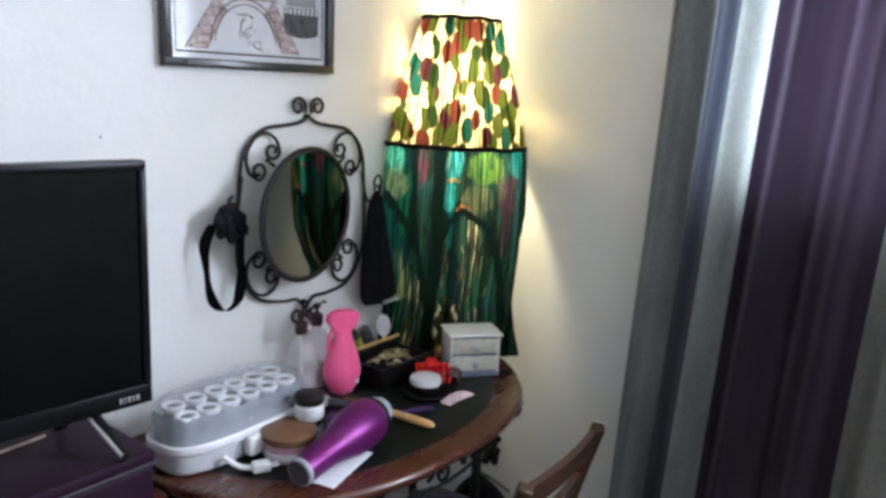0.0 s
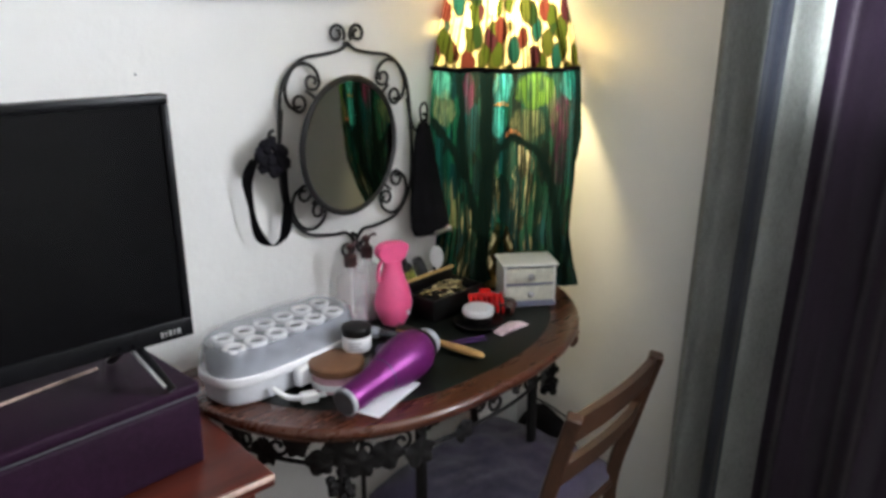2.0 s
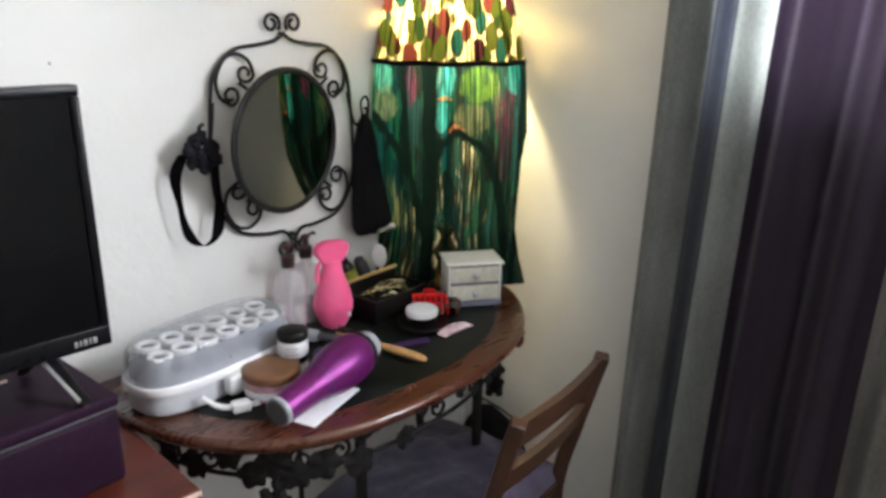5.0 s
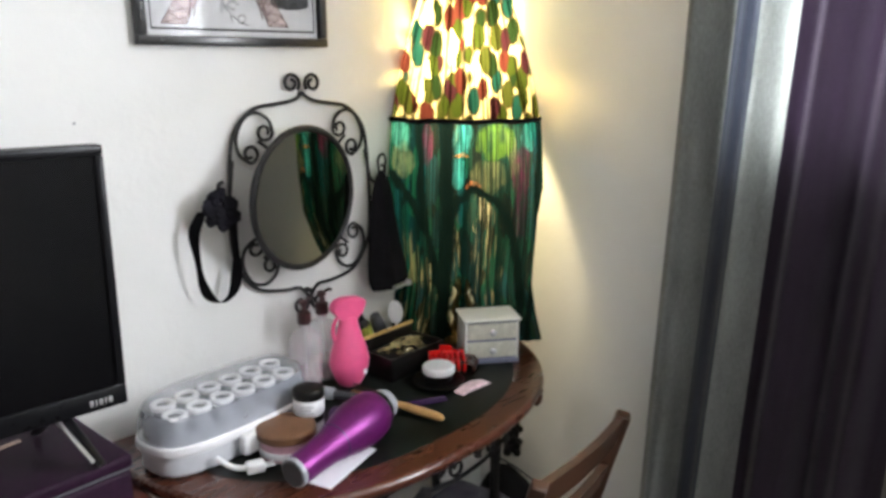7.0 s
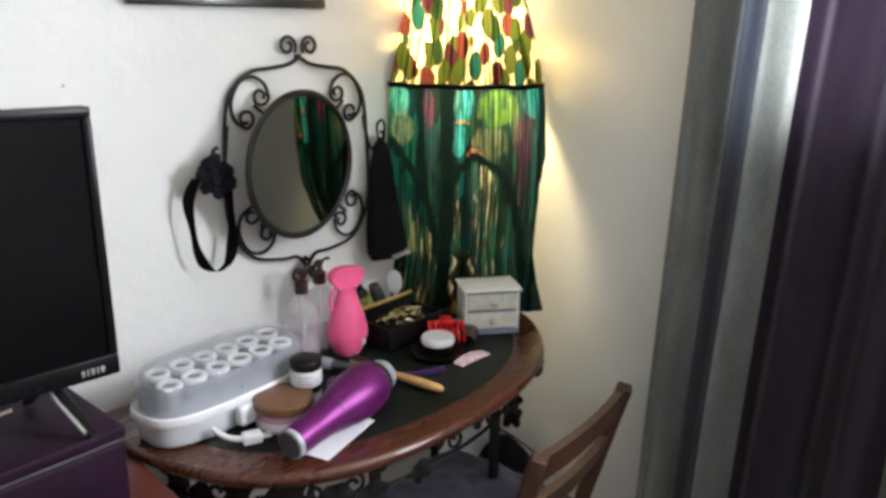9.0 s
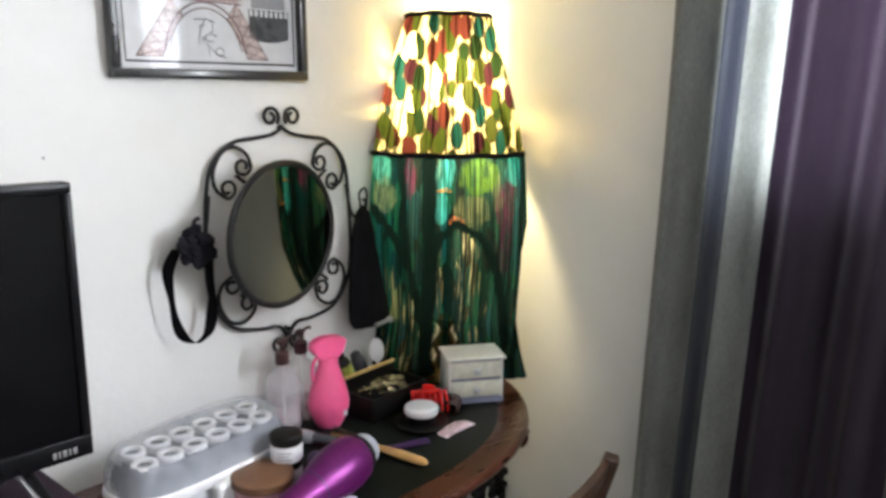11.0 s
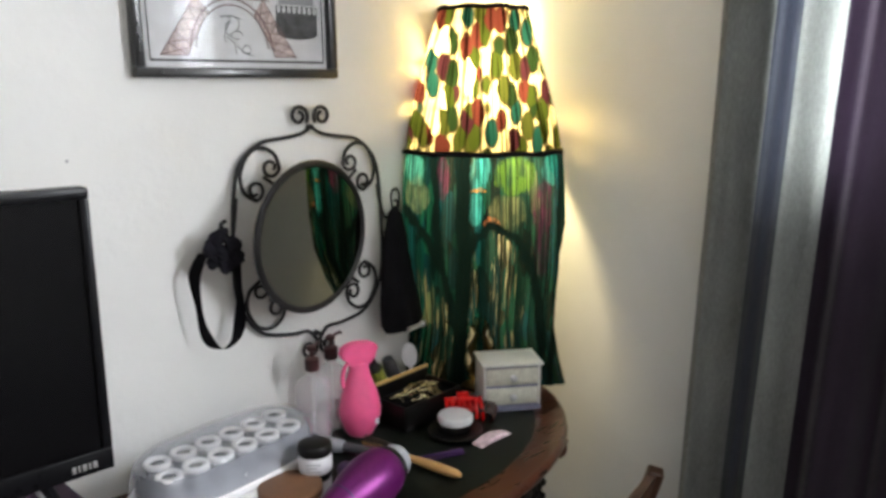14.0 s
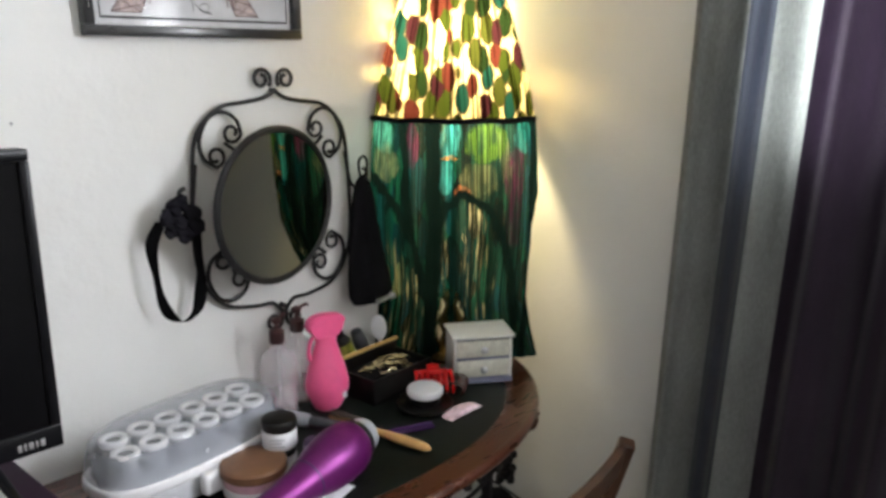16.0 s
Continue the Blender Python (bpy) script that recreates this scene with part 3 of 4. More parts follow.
for i in range(6):
    f0, f1 = i / 6, (i + 1) / 6
    lines.append(stroke([(-.084 + .038 * f0, .187 + .143 * f0), (.044 - .038 * f1, .187 + .143 * f1)], .0018))
    lines.append(stroke([(.044 - .038 * f0, .187 + .143 * f0), (-.084 + .038 * f1, .187 + .143 * f1)], .0018))
part("tower_outline", joined(*lines), SEPIA_DARK, pic, smooth=False)
part("hat_box", joined(fill(arc(.137, .096, .052, .014, 180, 360, 12) + [(.189, .152), (.085, .152)]), stroke([(.093, .190), (.137, .185), (.181, .190)], .011)), GREY_SKETCH, pic, smooth=False)
part("hat_box_lid", joined(fill([(.092, .155), (.182, .155), (.180, .184), (.094, .184)], -.0107), fill(arc(.137, .196, .043, .014, 0, 360, 20), -.0107)), LABEL_GREY, pic, smooth=False)
part("hat_box_trim", joined(*[fill(arc(.091 + i * .013, .144, .0045, .008, 0, 360, 10), -.0122) for i in range(8)]), ART_PAPER, pic, smooth=False)
part("scribble", joined(stroke([(-.046, .122), (-.018, .124), (.002, .118)], .0022), stroke(arc(-.020, .108, .016, .016, 100, -70, 12), .0018), stroke(arc(-.026, .098, .010, .014, 60, 300, 12), .0018),
                        stroke([(-.022, .126), (-.030, .104), (-.040, .082), (-.036, .070)], .0018), stroke(arc(-.010, .086, .014, .008, 0, 300, 12), .0018),
                        stroke([(-.036, .084), (-.016, .070), (-.014, .048)], .0018), stroke(arc(.010, .058, .010, .008, -20, 330, 12), .0018), stroke([(-.012, .066), (.004, .050), (.026, .046)], .0020)), INK, pic, smooth=False)

gold = thing("gilt_frame", pose(-1.352, 0, 1.690), "gilt wooden picture frame with pale print", "picture")
part("frame", joined(bm_box(-.42, 0, -.032, -.001, 0, .034, .008, 3), bm_box(-.42, 0, -.032, -.001, .50, .534, .008, 3), bm_box(-.42, -.386, -.032, -.001, .034, .50, .008, 3), bm_box(-.034, 0, -.032, -.001, .034, .50, .008, 3)), GOLD, gold, "gilt moulding")
part("print", bm_box(-.386, -.034, -.012, -.002, .034, .50, 0), ART_PAPER, gold, smooth=False)

nail = thing("nail", pose(-1.078, -.0005, 1.482), "small grey nail head in white wall", "nail")
part("head", turned(bm_lathe([(.0028, 0), (.003, .001), (.002, .002)], 10), Matrix.Rotation(radians(90), 4, "X")), LABEL_GREY, nail)

# ---- wall mirror ----
MX, MZ = -.557, 1.285
mirror = thing("wall_mirror", pose(MX, -.014, MZ), "oval wall mirror in black wrought-iron scroll frame", "mirror")
RX, RZ = .178, .160
TILT = Matrix.Translation((-.043, -.054, .004)) @ Matrix.Rotation(radians(17), 4, "Z")
part("glass", turned(bm_lathe([(.99, 0), (1, .003), (1, .006), (.99, .008)], 72), TILT @ Matrix.Diagonal((RX, 1, RZ, 1)) @ Matrix.Rotation(radians(90), 4, "X") @ Matrix.Diagonal((1, 1, 1, 1))), MIRROR, mirror, "round-edged mirror glass")
part("rim", turned(bm_tube([((RX + .004) * math.cos(2 * math.pi * i / 72), -.006, (RZ + .004) * math.sin(2 * math.pi * i / 72)) for i in range(72)], .008, 8, True), TILT), IRON_MIRROR, mirror, "black iron rim")
half = [(.004, 0, .248), (-.028, 0, .230), (-.076, 0, .222), (-.130, 0, .214), (-.172, 0, .184), (-.196, 0, .138), (-.207, 0, .03), (-.209, 0, -.094), (-.190, 0, -.162), (-.146, 0, -.213), (-.074, 0, -.231), (-.028, 0, -.234), (-.002, 0, -.262)]
for sx in (1, -.955):
    part("outer_wire", bm_tube([(sx * p.x, 0, p.z) for p in smooth_path(half, 7)], .0046, 7), IRON_MIRROR, mirror)
    part("crest_curl", bm_tube([(sx * x, y, z) for x, y, z in curl(-.031, .270, .024, radians(-40), 1.35, 1, .35)], .0044, 7), IRON_MIRROR, mirror)
    part("foot_curl", bm_tube([(sx * x, y, z) for x, y, z in curl(-.027, -.278, .023, radians(40), 1.3, -1, .35)], .0044, 7), IRON_MIRROR, mirror)
    for sz in (1, -1):
        # each corner scroll: an open bow that ends in two inward curls
        c = [(-.150, 0, .090), (-.178, 0, .112), (-.184, 0, .150), (-.162, 0, .192), (-.128, 0, .204), (-.098, 0, .186), (-.088, 0, .155)]
        part("corner_bow", bm_tube([(sx * p.x, -.002, sz * p.z) for p in smooth_path(c, 7)], .0044, 7), IRON_MIRROR, mirror)
        part("corner_curl", bm_tube([(sx * x, -.002, sz * z) for x, y, z in curl(-.110, .160, .022, radians(-5), 1.1, -1, .4)], .0040, 7), IRON_MIRROR, mirror)
        part("corner_curl", bm_tube([(sx * x, -.002, sz * z) for x, y, z in curl(-.150, .112, .022, radians(-90), 1.1, 1, .4)], .0040, 7), IRON_MIRROR, mirror)
        part("stay", bm_tube([(sx * -.128, -.002, sz * .140), (sx * -.104, -.004, sz * .122)], .0040, 6), IRON_MIRROR, mirror)
    part("side_hook", bm_tube([(sx * x, y, z) for x, y, z in smooth_path([(-.196, 0, .10), (-.208, -.004, .03), (-.222, -.012, .012), (-.240, -.02, .022), (-.246, -.024, .050), (-.234, -.024, .058)], 6)], .0044, 7), IRON_MIRROR, mirror)
part("swivel", bm_tube([(-.036, .0135, 0), (-.036, -.040, 0)], .012, 10), IRON_MIRROR, mirror)
for zz in (.245, -.245):
    part("wall_pin", bm_tube([(0, .0135, zz), (0, -.002, zz)], .006, 8), IRON_MIRROR, mirror)

# headband hanging from the mirror's hook
hb = thing("headband", pose(-.819, -.045, 1.238), "black elastic headband with ruffled flower hanging on mirror hook", "headband")
petals = []
for i in range(70):
    a, r = random.uniform(0, 2 * math.pi), .043 * math.sqrt(random.random())
    petals.append(bm_ball(random.uniform(.010, .016), (.008 + r * math.cos(a), -.008 - random.uniform(0, .020) * (1 - r / .06), r * math.sin(a) * .95 + .046), (1, .55, .8), 1, .5, 60))
part("flower", joined(*petals), BLACK_FUR, hb, "ruffled black fabric flower")


def band(pts, w, th=.0012):
    """A flat ribbon whose width lies along y."""
    bm = bmesh.new()
    row = []
    for i, p in enumerate(pts):
        k = w * (.75 + .25 * math.sin(i * .35))
        row.append((bm.verts.new((p[0] - .37 * k, p[1] + .33 * k, p[2])), bm.verts.new((p[0] + .37 * k, p[1] - .33 * k, p[2]))))
    for a, b in zip(row, row[1:]):
        bm.faces.new((a[0], a[1], b[1], b[0]))
    bmesh.ops.solidify(bm, geom=list(bm.faces), thickness=th)
    return bm


loop = smooth_path([(-.030, 0, .045), (-.052, 0, .0), (-.048, 0, -.06), (-.040, 0, -.115), (-.022, 0, -.155), (.004, 0, -.168), (.032, 0, -.150), (.044, 0, -.105), (.046, 0, -.05), (.042, 0, .01), (.030, 0, .05)], 6)
part("elastic", band(loop, .027), BLACK_CLOTH, hb, "black elastic loop")

# black pouch on the other hook
po = thing("hanging_pouch", pose(-.343, -.050, 1.300), "limp black fabric pouch hanging from mirror hook", "pouch")


def pouch():
    bm = bm_lathe([(.004, .030), (.014, .012), (.022, -.03), (.027, -.09), (.034, -.16), (.042, -.22), (.044, -.27), (.036, -.292), (.006, -.296)], 28, (1.45, .72))
    for v in bm.verts:
        a = math.atan2(v.co.y, v.co.x)
        k = 1 + .10 * math.sin(5 * a + v.co.z * 9) + .08 * noise.noise(v.co * 22)
        v.co.x *= k
        v.co.y *= k
        v.co.x += .018 * (-v.co.z / .3)
    return bm


part("body", pouch(), BLACK_CLOTH, po)
part("loop", bm_tube(smooth_path([(-.008, 0, .026), (-.012, 0, .06), (.004, 0, .074), (.014, 0, .055), (.006, 0, .026)], 6), .003, 6), BLACK_CLOTH, po)
part("clasp", joined(bm_tube([(.010, -.034, -.285), (.055, -.034, -.280)], .006, 8), bm_ball(.010, (.060, -.034, -.279))), SILVER, po, "silver clasp at the hem")

# ---- cabinet, box and television ----
cab = thing("cabinet", pose(-1.53, -.27, 0), "red mahogany cabinet with worn front edge", "cabinet")
part("top", bm_box(-.43, .430, -.240, .235, .772, .80, .006, 3), CABINET, cab)
part("worn_lip", bm_box(-.43, .428, -.2425, -.2395, .788, .7985, .001), WORN, cab, "scuffed pale front edge")
part("body", bm_box(-.405, .405, -.205, .225, .06, .772, .004), CABINET, cab)
for zz in (.10, .33, .56):
    dr = part("drawer", bm_box(-.385, .385, -.222, -.2055, zz, zz + .20, .006), CABINET, cab)
    for xx in (-.2, .2):
        part("knob", turned(bm_lathe([(.006, 0), (.006, .012), (.014, .018), (.014, .026), (.004, .030)], 16), Matrix.Translation((xx, -.222, zz + .1)) @ Matrix.Rotation(radians(90), 4, "X")), BRASS, dr)
for xx in (-.38, .38):
    for yy in (-.18, .2):
        part("foot", bm_box(xx - .03, xx + .03, yy - .025, yy + .025, 0, .06, .006), CABINET, cab)

pb = thing("plum_box", pose(-1.176, -.392, .80, 0, 0, 5), "dark plum leatherette storage box under television", "box")
part("body", bm_box(-.60, 0, 0, .27, .001, .140, .010, 3), PURPLE_BOX, pb)
part("lid", bm_box(-.602, .002, -.002, .272, .143, .166, .006, 3), PURPLE_BOX, pb, "flat lid with thin lighter line along its edge")
part("lid_trim", bm_tube([(-.60, -.003, .1445), (.001, -.003, .1445), (.003, .27, .1445)], .0018, 6), DARK_GREY, pb)

tv = thing("television", pose(-1.163, -.345, 0), "black flat-screen television standing on plum box", "television")
TZ0, TZ1, TW = 1.046, 1.473, .735
part("back_shell", bm_box(-TW + .03, -.03, .012, .055, TZ0 + .02, TZ1 - .03, .012, 3), TV_BLACK, tv)
part("bezel", joined(bm_box(-TW, 0, -.022, .012, TZ0, TZ0 + .034, .003), bm_box(-TW, 0, -.022, .012, TZ1 - .016, TZ1, .003),
                     bm_box(-TW, -TW + .014, -.022, .012, TZ0 + .034, TZ1 - .016, .003), bm_box(-.014, 0, -.022, .012, TZ0 + .034, TZ1 - .016, .003)), TV_BLACK, tv, "glossy black bezel")
part("screen", bm_box(-TW + .014, -.014, -.017, .010, TZ0 + .034, TZ1 - .016, 0), SCREEN, tv, "dark switched-off screen", smooth=False)
part("badge", joined(*[bm_box(x, x + w, -.0238, -.0225, TZ0 + .010, TZ0 + .020, .0004) for x, w in ((-.060, .005), (-.052, .003), (-.046, .006), (-.037, .003), (-.031, .006))]), SILVER, tv, "small silver badge bars")
for xx in (-.095, -.64):
    leg = part("leg", joined(bm_tube([(xx, .015, TZ0 + .004), (xx + .030, -.062, .972)], .010, 8, flat=.6), bm_tube([(xx, .020, TZ0 + .004), (xx - .01, .130, .972)], .010, 8, flat=.6)), TV_BLACK, tv)
    part("leg_strip", bm_tube([(xx - .011, .000, TZ0 - .004), (xx + .016, -.066, .984)], .0035, 6), SILVER, leg, "silver strip on the leg")
stick = thing("wooden_stick", pose(-1.30, -.210, .969, 0, 0, 9), "thin pale wooden stick lying on plum box", "stick")
part("stick", bm_tube([(-.26, -.030, .004), (0, -.02, .004)], .0030, 7), WORN, stick)

# ---- half-round table ----
table = thing("console_table", pose(-.565, -.020, 0, 0, 0, 2.2), "half-round cherry wood table on black wrought-iron base", "table")
TA, TB, TN = .560, .560, 2.75


def half_round(a, b, n=TN, k=64, back=0.0):
    out = []
    for i in range(k + 1):
        t = math.pi * i / k
        c, s = math.cos(t), math.sin(t)
        m, w = (2.2, a * 1.12) if c > 0 else (n, a)
        out.append((w * math.copysign(abs(c) ** (2 / m), c), back - b * abs(s) ** (2 / m)))
    return out


part("top_board", bm_plate(half_round(TA - .012, TB - .012), TOP - .026, TOP - .001, 0), WOOD_RIM, table)
rim_pts = [(x, y, TOP - .014) for x, y in half_round(TA - .014, TB - .014, k=72)]
part("rim_moulding", joined(bm_tube(rim_pts, .0135, 10), bm_tube([(x, y, TOP - .033) for x, y in half_round(TA - .030, TB - .030, k=72)], .010, 8)), WOOD_RIM, table, "polished rounded cherry edge")
part("inlay", bm_plate(half_round(TA - .085, TB - .080, back=-.010), TOP - .0012, TOP, 0), INLAY, table, "dark green inset panel")
part("rim_band", bm_plate(half_round(TA - .050, TB - .046), TOP - .036, TOP - .0265, 0), WOOD_RIM, table)
# iron apron: two rails, S-scrolls between them, grape clusters
rail = half_round(TA - .075, TB - .075, k=60)
part("apron_rail", joined(bm_tube([(x, y, TOP - .040) for x, y in rail], .006, 6), bm_tube([(x, y, TOP - .125) for x, y in rail[4:-4]], .005, 6)), IRON, table)


def on_rail(f):
    i = min(int(f * 60), 59)
    a, b = Vector(rail[i]), Vector(rail[i + 1])
    p = a.lerp(b, f * 60 - i)
    return p, math.atan2((b - a).y, (b - a).x)


for j in range(9):
    p, ang = on_rail(.08 + j * .105)
    m = Matrix.Translation((p.x, p.y, TOP - .083)) @ Matrix.Rotation(ang, 4, "Z")
    s = 1 if j % 2 else -1
    sc = joined(bm_tube(curl(-.030, .012 * s, .026, radians(-90 * s), 1.25, s, .3), .0045, 6), bm_tube(curl(.030, -.012 * s, .026, radians(90 * s), 1.25, s, .3), .0045, 6))
    part("scroll", turned(sc, m), IRON, table, "black iron scroll")
grape_mesh = leaf_mesh = None
for f in (.27, .72):
    p, ang = on_rail(1 - f)
    stem = part("grape_stem", bm_tube([(0, 0, .004), (.003, 0, -.05), (0, 0, -.10)], .006, 6), IRON, table, "cast iron bunch of grapes")
    stem.matrix_basis = Matrix.Translation((p.x, p.y - .006, TOP - .125)) @ Matrix.Rotation(ang, 4, "Z")
    for i in range(24):
        g = i / 23
        w = .036 * (1 - g * .8)
        if grape_mesh is None:
            berry = part("grape", bm_ball(.0125, sub=1), IRON, stem)
            grape_mesh = berry.data
        else:
            berry = new("grape", grape_mesh)
            berry.parent = stem
        berry.location = (random.uniform(-w, w), random.uniform(-.016, .016), -.02 - .085 * g)
    for i in range(5):
        a = math.pi * (i / 4)
        if leaf_mesh is None:
            leaf = part("leaf", bm_ball(.018, (0, 0, 0), (1, .3, .8), 2, .35, 30), IRON, stem)
            leaf_mesh = leaf.data
        else:
            leaf = new("leaf", leaf_mesh)
            leaf.parent = stem
        leaf.location = (.040 * math.cos(a), 0, .006 + .012 * math.sin(a))
for lx, ly, bow in ((-.440, -.045, .03), (-.165, -.435, .0), (.235, -.430, .0), (.440, -.060, .03)):
    sgn = -1 if lx < 0 else 1
    pts = smooth_path([(lx, ly, TOP - .036), (lx - sgn * bow, ly, TOP - .14), (lx - sgn * bow * 1.4, ly, .45), (lx, ly, .16), (lx + sgn * .025, ly - .015, .022)], 7)
    leg = part("leg", bm_tube(pts, .0135, 8), IRON, table, "black iron leg")
    part("foot", bm_ball(.024, (lx + sgn * .025, ly - .015, .0225), (1, 1, .92), 2), IRON, leg)
    part("bracket_scroll", turned(bm_tube(curl(0, 0, .034, radians(90), 1.3, sgn, .3), .006, 6), Matrix.Translation((lx - sgn * .042, ly, TOP - .085))), IRON, leg)
part("rod", bm_tube([(-.250, -.330, TOP - .125), (-.250, -.330, .20)], .006, 7), IRON, table)
part("stretcher", joined(bm_tube([(-.44, -.045, .20), (-.165, -.435, .20), (.235, -.43, .20), (.44, -.06, .20)], .007, 6), bm_tube([(-.25, -.33, .20), (-.10, -.2, .20)], .006, 6)), IRON, table)

def iron_leaf(size):
    """A vine leaf of five rounded lobes with a raised middle."""
    bm = bmesh.new()
    hub_f, hub_b = bm.verts.new((0, -.006, 0)), bm.verts.new((0, .004, 0))
    ring = []
    for i in range(30):
        a = 2 * math.pi * i / 30
        k = size * (.80 + .20 * abs(math.sin(2.5 * a + .4)))
        ring.append(bm.verts.new((k * math.cos(a), .003 * math.sin(5 * a), k * math.sin(a))))
    for i in range(30):
        bm.faces.new((hub_f, ring[i], ring[(i + 1) % 30]))
        bm.faces.new((hub_b, ring[(i + 1) % 30], ring[i]))
    return bm


vine = None
for i, (f, dz, size, spin) in enumerate(((.06, -.075, 1.1, 10), (.13, -.110, .9, 70), (.20, -.070, .8, 140), (.36, -.120, .9, 30), (.45, -.080, .7, 200), (.53, -.118, 1.0, 95), (.60, -.128, 1.25, 15),
                                      (.655, -.112, 1.3, 60), (.70, -.125, 1.2, 150), (.735, -.090, 1.3, 110), (.77, -.120, 1.1, 20), (.81, -.085, 1.0, 80), (.87, -.115, 1.2, 160), (.93, -.080, 1.2, 40))):
    p, ang = on_rail(f)
    leaf = part("vine_leaf", iron_leaf(.030), IRON, table, "cast iron vine leaf") if vine is None else new("vine_leaf", vine)
    leaf.parent, vine = table, leaf.data
    leaf.matrix_basis = Matrix.Translation((p.x, p.y - .010, TOP + dz)) @ Matrix.Rotation(ang, 4, "Z") @ Matrix.Rotation(radians(spin), 4, "Y") @ Matrix.Scale(size, 4)
drop = part("corner_drop", bm_lathe([(.004, -.040), (.012, -.030), (.016, -.016), (.013, -.004), (.018, .004)], 16), WOOD_RIM, table, "turned wooden drop under the rim")
drop.location = (.372, -.452, TOP - .034)

# ---- lamp with a draped scarf ----
lam = thing("table_lamp", pose(*LAMP_AT), "tall brass table lamp, lit, under draped sheer scarf", "lamp")
part("base", bm_lathe([(.072, 0), (.075, .008), (.070, .018), (.045, .030), (.030, .045), (.024, .065), (.034, .085), (.036, .10), (.024, .12), (.016, .14), (.020, .15), (.030, .165), (.030, .175), (.016, .19), (.012, .22), (.011, .60), (.014, .70), (.010, .72)], 32), BRASS, lam, "turned aged brass base")
part("socket", bm_lathe([(.016, .72), (.018, .73), (.018, .765), (.012, .772)], 20), BRASS, lam)
part("bulb", bm_lathe([(.012, .772), (.016, .785), (.028, .815), (.030, .835), (.022, .855), (.004, .866)], 20), GLOW, lam, "glowing warm bulb").visible_shadow = False
part("harp", joined(bm_tube(smooth_path([(-.018, 0, .735), (-.055, 0, .80), (-.045, 0, .90), (-.004, 0, 1.01)], 7), .0022, 6), bm_tube(smooth_path([(.018, 0, .735), (.055, 0, .80), (.045, 0, .90), (.004, 0, 1.01)], 7), .0022, 6)), BRASS, lam)
U_TURN = -44.0
shade = part("shade_top", turned(bm_lathe([(.106, .985), (.098, .996), (.060, 1.014), (.020, 1.026), (.008, 1.028)], 36, (1, .85)), Matrix.Rotation(radians(U_TURN), 4, "Z")), CAP, lam, "white shade cap")
part("finial", bm_lathe([(.004, 1.026), (.010, 1.030), (.012, 1.036), (.009, 1.042), (.003, 1.046)], 16), SEPIA, lam, "small red finial")

scarf = thing("draped_scarf", pose(LAMP_AT.x, LAMP_AT.y, TOP, 0, 0, U_TURN), "sheer stained-glass patterned green scarf draped over lamp", "scarf")
R_TOP = [(.990, .112, .100), (.90, .139, .118), (.80, .169, .141), (.70, .195, .157), (.64, .205, .162)]
R_LOW = [(.64, .207, .162), (.58, .213, .166), (.46, .220, .161), (.34, .219, .146), (.24, .215, .105), (.17, .215, .062), (.08, .232, .050), (.003, .254, .050)]


def radii(table_, z):
    for (z0, a0, b0), (z1, a1, b1) in zip(table_, table_[1:]):
        if z1 - 1e-9 <= z <= z0 + 1e-9:
            f = (z0 - z) / (z0 - z1)
            return a0 + (a1 - a0) * f, b0 + (b1 - b0) * f
    return table_[-1][1:]


def drape(table_, zn, fold, arc_, first=138, low=None):
    """A cloth of upright folds round the lamp, open towards the corner, pressed flat where it meets the wall."""
    bm = bmesh.new()
    uv = bm.loops.layers.uv.new("cloth")
    seg, rows, angle = 168, [], {}
    z_top, z_bot = table_[0][0], table_[-1][0]
    turn_ = Matrix.Rotation(radians(U_TURN), 2)
    for k in range(zn + 1):
        z = z_top + (z_bot - z_top) * k / zn
        a, b = radii(table_, z)
        wide = arc_ if low is None else arc_ + (low - arc_) * min(1, max(0, (z_top - .05 - z) / .20))
        row = []
        for i in range(seg):
            t = radians(first) + radians(wide) * i / (seg - 1)
            f = fold * (1 + .6 * (1 - z)) * (math.sin(31 * t + 1.5 * math.sin(3 * t) + z * 1.3) * .6 + .5 * noise.noise(Vector((math.cos(t) * 5, math.sin(t) * 5, z * 1.6))))
            x, y = (a + f) * math.cos(t), (b + f) * math.sin(t)
            wy = LAMP_AT.y + turn_[1][0] * x + turn_[1][1] * y
            if wy > -.008:
                d = wy + .008
                x, y = x - turn_[1][0] * d, y - turn_[1][1] * d
            row.append(bm.verts.new((x, y, z)))
            angle[row[-1]] = math.degrees(t)
        rows.append(row)
    for r0, r1 in zip(rows, rows[1:]):
        for i in range(seg - 1):
            f = bm.faces.new((r0[i], r1[i], r1[i + 1], r0[i + 1]))
            for lp in f.loops:
                lp[uv].uv = (.0031 * angle[lp.vert], lp.vert.co.z)
    return bm


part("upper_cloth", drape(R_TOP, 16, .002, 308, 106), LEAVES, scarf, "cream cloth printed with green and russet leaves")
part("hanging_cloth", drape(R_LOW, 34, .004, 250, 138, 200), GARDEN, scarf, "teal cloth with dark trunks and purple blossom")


def hoop(z, a, b, r, arc_=258):
    turn_, pts = Matrix.Rotation(radians(U_TURN), 2), []
    for i in range(96):
        t = radians(138) + radians(arc_) * i / 95
        x, y = a * math.cos(t), b * math.sin(t)
        d = max(0, LAMP_AT.y + turn_[1][0] * x + turn_[1][1] * y + .006)
        pts.append((x - turn_[1][0] * d, y - turn_[1][1] * d, z + .0015 * math.sin(9 * t)))
    return bm_tube(pts, r, 6, False, 1.6)


part("band", hoop(.640, .208, .165, .0045), BLACK_CLOTH, scarf, "black ribbon band")
